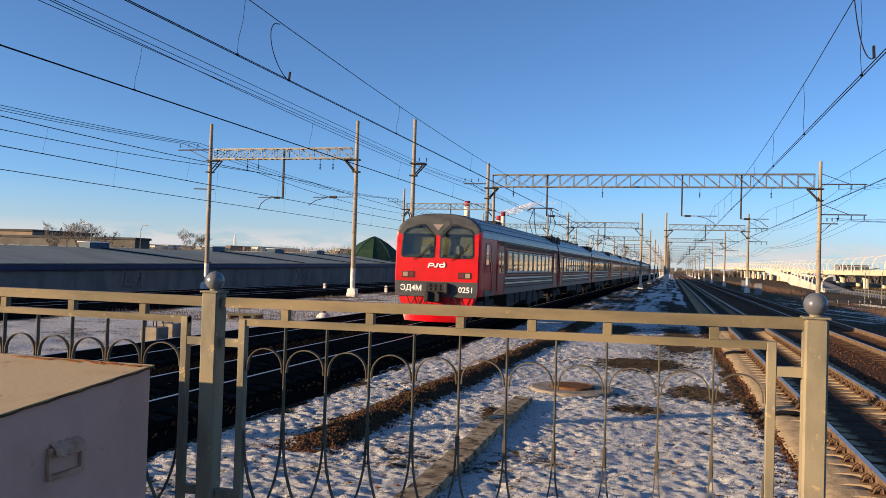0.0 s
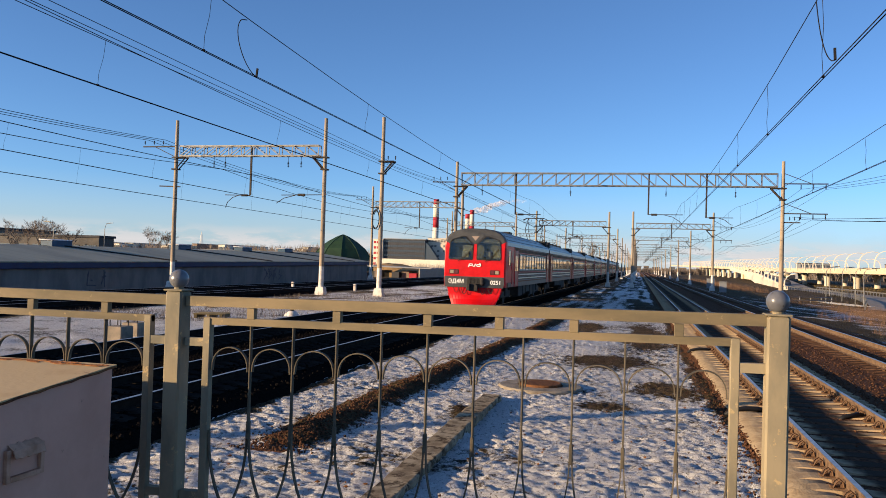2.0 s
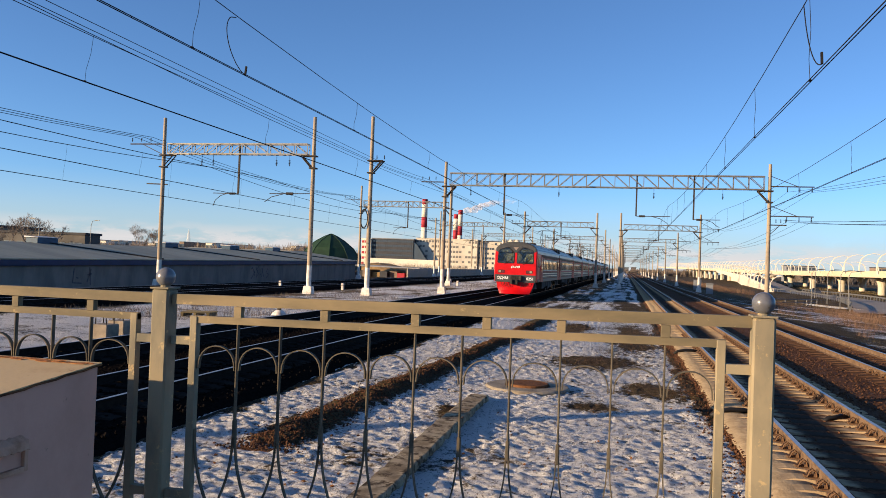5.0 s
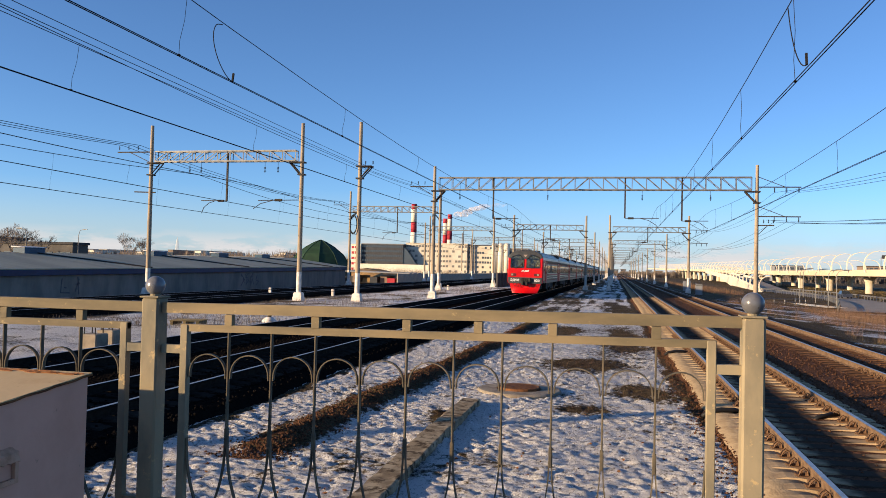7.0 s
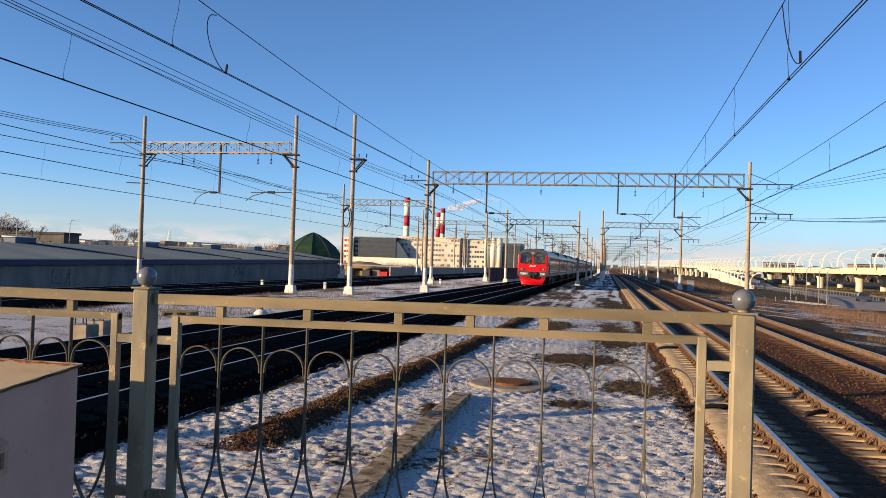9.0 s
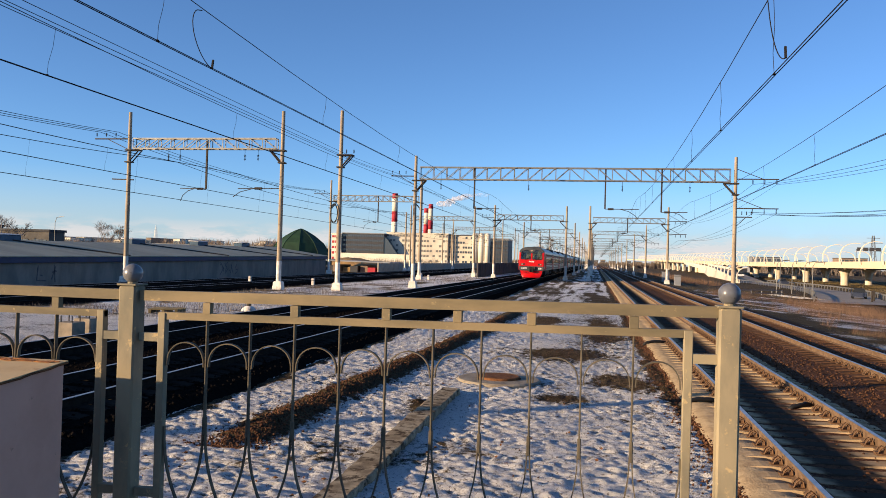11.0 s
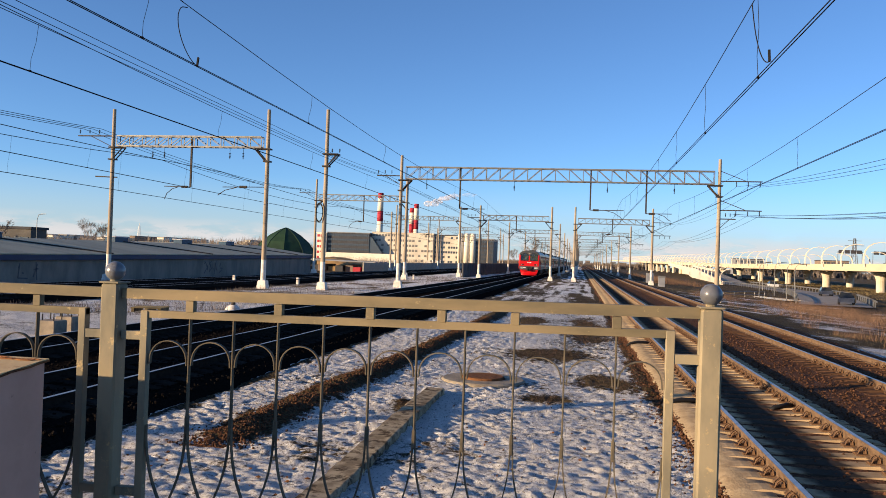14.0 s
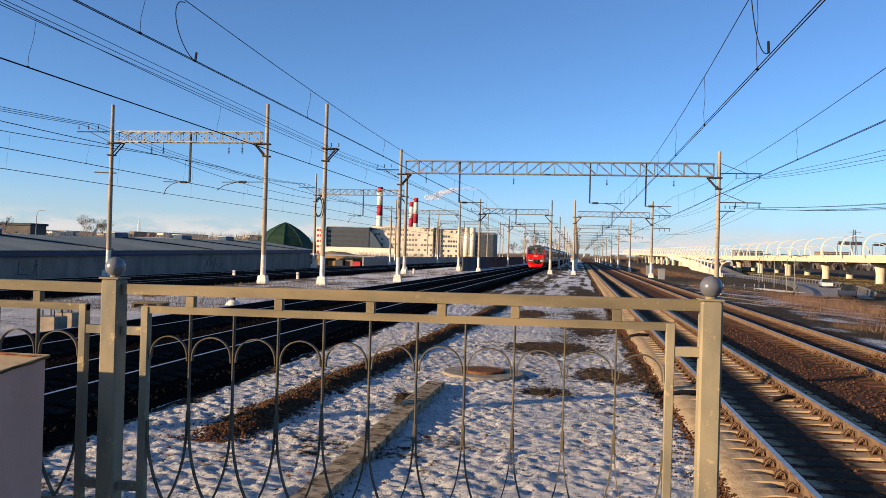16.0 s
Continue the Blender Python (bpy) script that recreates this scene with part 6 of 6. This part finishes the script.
def in_field(x0, x1, y0, y1, seed, thr=0.0):
    def place(r):
        while True:
            x, y = r.uniform(x0, x1), y0 + (y1 - y0) * r.uniform(0, 1) ** 1.3
            if fractal(x, y, seed, 0.12, 3) > thr:
                return x, y, ground_z(x, y) - 0.03
    return place


brush("dry_brush", "reddish-brown leafless scrub on the embankment", 16000, in_field(11.4, 28, 30, 88, 51.0, 0.02), 0.25, 1.1, M["brush"], 11, 0.28, 0.004)
brush("dead_grass", "tawny dead grass on the embankment", 22000, in_field(10.8, 44, 26, 150, 57.0, 0.0), 0.05, 0.20, M["straw"], 12, 0.5, 0.006)
brush("dead_grass", "tawny dead grass on the field below the viaduct", 22000, in_field(44, 130, 120, 330, 58.0, -0.15), 0.10, 0.28, M["straw"], 15, 0.5, 0.045)
def on_bare_earth(r):
    while True:
        x, y = r.uniform(-6.2, 1.5), 11 + 40 * r.uniform(0, 1) ** 1.5
        if snow_amount(x, y) < 0.42 and abs(x - mound_x(y)) > 0.4:
            return x, y, ground_z(x, y) - 0.01


brush("dead_grass", "short trodden dead grass between snow patches", 7000, on_bare_earth, 0.01, 0.045, M["brush"], 16, 0.9, 0.004)
brush("dry_brush", "reddish-brown scrub below the ramp", 3500, in_field(12, 24, 150, 235, 53.0, -0.2), 0.5, 1.4, M["brush"], 13, 0.2, 0.02)
brush("dry_brush", "leafless grey shrubs before the factory wall", 2600, in_field(-100, -52, 288, 298, 59.0, -0.1), 1.0, 4.2, M["bark"], 17, 0.3, 0.05)
brush("dead_grass", "thin dry weeds in the snow between tracks", 7000, in_field(-24.5, -15.4, 30, 120, 55.0, 0.03), 0.08, 0.36, M["bark"], 14, 0.35, 0.009)


def far_woods(label, x0, x1, y, h, count, seed, mat):
    rng = np.random.default_rng(seed)
    vs, fs = [], []
    for k in range(count):
        x = rng.uniform(x0, x1)
        hh = h * rng.uniform(0.5, 1.0) * (0.75 + 0.5 * fractal(x, y, seed, 0.01, 3))
        yy = y + rng.uniform(0, 60)
        z0 = -2.0
        for j in range(13):
            # a slim limb that leaves the stem and tapers outwards
            b = len(vs)
            up = rng.uniform(0.15, 0.6) * hh
            a, out = rng.uniform(0, 6.28), rng.uniform(0.03, 0.28) * hh
            tip = (x + out * math.cos(a), yy + out * math.sin(a), z0 + min(hh, up + hh * rng.uniform(0.25, 0.6)))
            w = rng.uniform(0.12, 0.4)
            vs += [(x - w, yy, z0 + up), (x + w, yy + 0.1, z0 + up), tip, (x, yy + w, z0 + up - w * 4)]
            fs += [(b, b + 1, b + 2), (b + 1, b + 3, b + 2), (b + 3, b, b + 2)]
        b = len(vs)
        vs += [(x - 0.25, yy, z0), (x + 0.25, yy, z0), (x, yy + 0.3, z0), (x, yy, z0 + hh)]
        fs += [(b, b + 1, b + 3), (b + 1, b + 2, b + 3), (b + 2, b, b + 3)]
    me = bpy.data.meshes.new("far_woods")
    me.from_pydata(vs, [], fs)
    me.materials.append(mat)
    return tagged(new("far_woods", me), label, "woods", kind="stuff")


far_woods("distant leafless woods along the horizon", -900, -150, 590, 20, 2600, 61, M["bark"])
far_woods("distant leafless woods beyond the viaduct", 130, 560, 640, 16, 2300, 62, M["bark"])
far_woods("distant leafless woods at the end of the line", -150, 75, 820, 9, 1300, 63, M["bark"])
rr = random.Random(77)
for k in range(34):
    x = -760 + k * 19 + rr.uniform(-6, 6)
    w = rr.uniform(4, 8)
    hgt_ = rr.uniform(7, 13)
    house("distant_block", "distant low town building", "building", x, x + w, 640 + rr.uniform(-40, 30), 690, -2, hgt_, M["pale"] if k % 3 else M["brick"], M["greywall"], 2, 5, group="distant town buildings")
for k in range(5):
    x = 130 + k * 60 + rr.uniform(-6, 6)
    house("distant_block", "distant town building beyond the viaduct", "building", x, x + rr.uniform(12, 24), 700, 720, -2, rr.uniform(8, 12), M["brick"] if k % 2 else M["greywall"], M["darkroof"], 3, 6, group="distant town buildings")
for k in range(9):
    x = -30 + k * 9
    house("distant_block", "distant low building at the end of the line", "building", x, x + rr.uniform(5, 9), 880, 900, -2, rr.uniform(3.2, 6.0), M["greywall"] if k % 2 else M["brick"], M["darkroof"], 3, 4, group="distant town buildings")
spire = root("distant_tower", "very distant slim tapering glass tower", "tower")
bm = bmesh.new()
lathe(bm, [(13, -2), (12, 60), (8, 105), (0.5, 140)], 8, -2300, 3900)
part("shaft", bm, M["pale"], spire)

# ---- small things by the tracks ----
M["blockgrey"] = material("foundation_concrete", (0.27, 0.22, 0.165), (0.18, 0.15, 0.115), 2.5, 0.85, 0, 0.3, 40)
for x, y in ((-15.8, 22.1), (-16.25, 23.6)):
    b = root("foundation_block", "grey concrete foundation block with anchor bolts", "concrete block", "foundation blocks")
    bm = bmesh.new()
    block(bm, x - 0.31, x + 0.31, y - 0.31, y + 0.31, -0.55, 0.1, 0.03)
    part("block", bm, M["blockgrey"], b)
    for a in (-0.19, 0.19):
        for c in (-0.19, 0.19):
            bm = bmesh.new()
            tube(bm, [(x + a, y + c, 0.05), (x + a, y + c, 0.3)], 0.018, 6)
            part("anchor_bolt", bm, M["darksteel"], b)
crate = root("pallet_stack", "weathered wooden pallet on the snow", "pallet", at=pose(-18.2, 32.0, -0.32, 0, 0, 12))
for k in range(4):
    bm = bmesh.new()
    block(bm, -0.65, 0.65, -0.6 + 0.32 * k, -0.38 + 0.32 * k, 0.16, 0.2)
    part("board", bm, M["straw"], crate)
for k in range(3):
    bm = bmesh.new()
    block(bm, -0.62 + 0.56 * k, -0.5 + 0.56 * k, -0.6, 0.6, 0, 0.158)
    part("bearer", bm, M["straw"], crate)
for x, y in ((-31.0, 68.8), (-25.0, 69.0), (-20.9, 100.5)):
    mk = root("marker_post", "short white marker post", "marker post", "white marker posts")
    bm = bmesh.new()
    block(bm, x - 0.12, x + 0.12, y - 0.12, y + 0.12, -0.5, 0.25, 0.02)
    part("post", bm, M["white"], mk)
    bm = bmesh.new()
    block(bm, x - 0.125, x + 0.125, y - 0.125, y + 0.125, 0.06, 0.12)
    part("band", bm, M["black"], mk)
st = root("point_stand", "white-capped pipe stub in a snowy mound", "pipe", at=pose(-16.0, 35.5, -0.4))
bm = bmesh.new()
lathe(bm, [(0.40, 0), (0.32, 0.14), (0.18, 0.26), (0.05, 0.28)], 16)
part("mound", bm, M["white"], st, smooth=True)
bm = bmesh.new()
tube(bm, [(0, 0, 0.25), (0, 0, 0.62)], 0.09, 10)
part("pipe", bm, M["darksteel"], st)
for x, y, w, h in ((11.6, 118, 0.9, 1.2), (12.4, 126, 0.9, 1.3), (11.8, 140, 1.2, 1.6)):
    rc = root("relay_cabinet", "grey trackside relay cabinet", "relay cabinet", "trackside relay cabinets", at=pose(x, y, -0.9))
    bm = bmesh.new()
    block(bm, -w / 2, w / 2, -0.35, 0.35, 0.15, h + 0.5, 0.02)
    part("body", bm, M["greywall"], rc)
    bm = bmesh.new()
    block(bm, -w / 2 - 0.06, w / 2 + 0.06, -0.42, 0.42, h + 0.504, h + 0.58, 0.01)
    part("lid", bm, M["steel"], rc)
    bm = bmesh.new()
    block(bm, -w / 2 - 0.1, w / 2 + 0.1, -0.4, 0.4, -0.4, 0.146)
    part("plinth", bm, M["blockgrey"], rc)


# ---- steam and the far cloud bank ----
def veil(name, colour, scale, low, high, glow, stretch):
    """A thin white veil with holes where the noise is low."""
    m = bpy.data.materials.new(name)
    m.use_nodes = True
    nt = m.node_tree
    n, link = nt.nodes, nt.links.new
    n.remove(n["Principled BSDF"])
    co, mp, nz, rg = n.new("ShaderNodeTexCoord"), n.new("ShaderNodeMapping"), n.new("ShaderNodeTexNoise"), n.new("ShaderNodeMapRange")
    mp.inputs["Scale"].default_value = stretch
    nz.inputs["Scale"].default_value, nz.inputs["Detail"].default_value, nz.inputs["Roughness"].default_value = scale, 6, 0.62
    rg.inputs["From Min"].default_value, rg.inputs["From Max"].default_value = low, high
    link(co.outputs["Object"], mp.inputs["Vector"])
    link(mp.outputs["Vector"], nz.inputs["Vector"])
    link(nz.outputs["Fac"], rg.inputs["Value"])
    at = n.new("ShaderNodeAttribute")
    at.attribute_name = "cover"
    mul = n.new("ShaderNodeMath")
    mul.operation = "MULTIPLY"
    link(rg.outputs["Result"], mul.inputs[0])
    link(at.outputs["Fac"], mul.inputs[1])
    tr, mix = n.new("ShaderNodeBsdfTransparent"), n.new("ShaderNodeMixShader")
    if glow:
        sh = n.new("ShaderNodeEmission")
        sh.inputs["Strength"].default_value = glow
    else:
        sh = n.new("ShaderNodeBsdfDiffuse")
    sh.inputs["Color"].default_value = (*colour, 1)
    link(mul.outputs[0], mix.inputs["Fac"])
    link(tr.outputs[0], mix.inputs[1])
    link(sh.outputs[0], mix.inputs[2])
    link(mix.outputs[0], n["Material Output"].inputs["Surface"])
    return m


def cloud_bank():
    """A low band of far cloud, four kilometres off, on an arc round the place."""
    vs, fs, cover = [], [], []
    k, rows_ = 48, ((-20, 0.7), (35, 0.8), (75, 0.95), (115, 0.55), (165, 0.0))
    for i in range(k + 1):
        a = radians(-62 + 100 * i / k)
        for z, c in rows_:
            vs.append((4000 * math.sin(a), 4000 * math.cos(a), z))
            cover.append(c)
    m = len(rows_)
    for i in range(k):
        for j in range(m - 1):
            fs.append((i * m + j, (i + 1) * m + j, (i + 1) * m + j + 1, i * m + j + 1))
    me = bpy.data.meshes.new("cloud_bank")
    me.from_pydata(vs, [], fs)
    at = me.attributes.new("cover", "FLOAT", "POINT")
    at.data.foreach_set("value", cover)
    # the cloud's brightness is emitted by the sheet itself
    me.materials.append(veil("far_cloud", (0.41, 0.42, 0.46), 0.0045, 0.43, 0.56, 1.0, (1, 1, 3.6)))
    ob = tagged(new("cloud_bank", me), "low grey-white cloud bank along the horizon", "clouds", kind="structure")
    ob.visible_shadow = False
    # horizon haze painted in as a second sheet that glows blue-grey
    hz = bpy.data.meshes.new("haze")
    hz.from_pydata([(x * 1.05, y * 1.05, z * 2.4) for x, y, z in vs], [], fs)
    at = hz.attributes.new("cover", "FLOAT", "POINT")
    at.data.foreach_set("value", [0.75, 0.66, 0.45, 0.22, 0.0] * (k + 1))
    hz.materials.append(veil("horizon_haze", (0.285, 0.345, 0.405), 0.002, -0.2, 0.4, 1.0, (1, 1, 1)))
    ob = tagged(new("backdrop", hz), "pale winter haze above the horizon, painted as a glowing sheet", "haze", kind="structure")
    ob.visible_shadow = False


cloud_bank()


def plume():
    rng2 = random.Random(12)
    p = root("steam_plume", "pinkish-white steam drifting from a chimney", "steam")
    mat = veil("steam", (0.85, 0.78, 0.76), 0.16, 0.36, 0.66, 0, (1, 1, 1))
    for k in range(7):
        bm = bmesh.new()
        bmesh.ops.create_icosphere(bm, subdivisions=3, radius=1)
        c = Vector((-134 + 4.6 * k + (9 if k > 5 else 0) + rng2.uniform(-1, 1), 686, 49.5 + 1.5 * k + rng2.uniform(-1.2, 1.2)))
        sx = 2.6 + 0.25 * k
        for v in bm.verts:
            q = v.co * (1 + 0.35 * noise.noise(v.co * 1.7 + Vector((k * 3.1, 0, 0))))
            v.co = c + Vector((q.x * sx * 1.5, q.y * sx, q.z * (2.6 - 0.12 * k)))
        ob = part("puff", bm, mat, p, smooth=True)
        at = ob.data.attributes.new("cover", "FLOAT", "POINT")
        at.data.foreach_set("value", [0.66 - 0.07 * k] * len(ob.data.vertices))
    return p


PLUME = plume()


# ---- sign boards over the viaduct and a far pylon ----
def sign_gantry(xs, y, z0, z1):
    g = root("sign_gantry", "dark-backed road sign boards on a viaduct gantry", "road sign", "viaduct sign boards")
    bm = bmesh.new()
    bar(bm, (xs[0] - 0.2, y, z0 + 0.5), (xs[-1] + 1.6, y, z0 + 0.5), 0.12)
    for x in (xs[0] - 0.1, xs[-1] + 1.5):
        bar(bm, (x, y, deck_z(y) - 1.0), (x, y, z0 + 0.5), 0.12)
    part("frame", bm, M["steel"], g)
    for x in xs:
        bm = bmesh.new()
        block(bm, x, x + 1.35, y - 0.35, y - 0.2, z0, z1, 0.02)
        part("board", bm, M["darkroof"], g)


sign_gantry((72.0, 73.6, 75.2, 76.8), 242, 7.9, 8.9)
sign_gantry((79.2, 80.9), 236, 7.7, 8.6)
pylon = root("power_pylon", "distant lattice power pylon", "pylon", at=pose(220.5, 700, -5))
bm = bmesh.new()
for a, b in ((-1, -1), (1, -1), (1, 1), (-1, 1)):
    bar(bm, (a * 3, b * 3, 0), (a * 0.6, b * 0.6, 36), 0.4)
for z in (8, 15, 21, 26, 30):
    w = 3 - 2.4 * z / 36
    bar(bm, (-w, -w, z), (w, -w, z), 0.25)
    bar(bm, (-w, -w, z), (w * 0.8, -w, z + 5), 0.25)
part("tower", bm, M["steel"], pylon)
for z, w in ((26, 6), (30, 7.5), (34, 5)):
    bm = bmesh.new()
    bar(bm, (-w, 0, z), (w, 0, z), 0.35)
    part("arm", bm, M["steel"], pylon)


def motions():
    rows = []
    for t, y in ((0, 30.4), (1.5, 40.4), (3.5, 54.9), (7, 79.9), (9, 95.6), (11.5, 116.0), (12.5, 124.5), (14, 138.5), (16, 158.5)):
        rows.append((t, pose(track_x(L1 - 0.07, y), y, 0, 0, 0, -math.degrees(math.atan(0.0032)))))
    walk(train, rows)
    walk(PLUME, [(0, pose(-4, 0, -0.5)), (16, pose(3, 0, 0.5))])
    way = [(57.8, 470, 3.2), (52.8, 400, 2.3), (49.3, 330, 1.2), (44.8, 270, -0.4), (41.6, 222, -1.5)] + [(x + 1.4, y, -1.5) for x, y in ROAD[1:]]
    for thing, keys in zip(CARS, (((0, 465), (4, 390), (9, 300), (11.5, 250), (12.5, 228), (13.5, 204), (14.5, 180), (16, 141)),
                                  ((0, 300), (3, 235), (7, 165), (9, 136), (10.5, 124), (12.5, 112), (14, 106), (16, 101.5)),
                                  ((0, 400), (4, 330), (9, 238), (11.5, 190), (12.5, 172), (14, 142), (15, 118), (16, 105)))):
        rows = []
        for t, y in keys:
            k = next(i for i in range(len(way) - 1) if way[i][1] >= y >= way[i + 1][1])
            (xa, ya, za), (xb, yb, zb) = way[k], way[k + 1]
            u = (y - ya) / (yb - ya)
            rows.append((t, pose(xa + (xb - xa) * u, y, za + (zb - za) * u, 0, 0, math.degrees(math.atan2(-(xb - xa), yb - ya)))))
        walk(thing, rows)


motions()
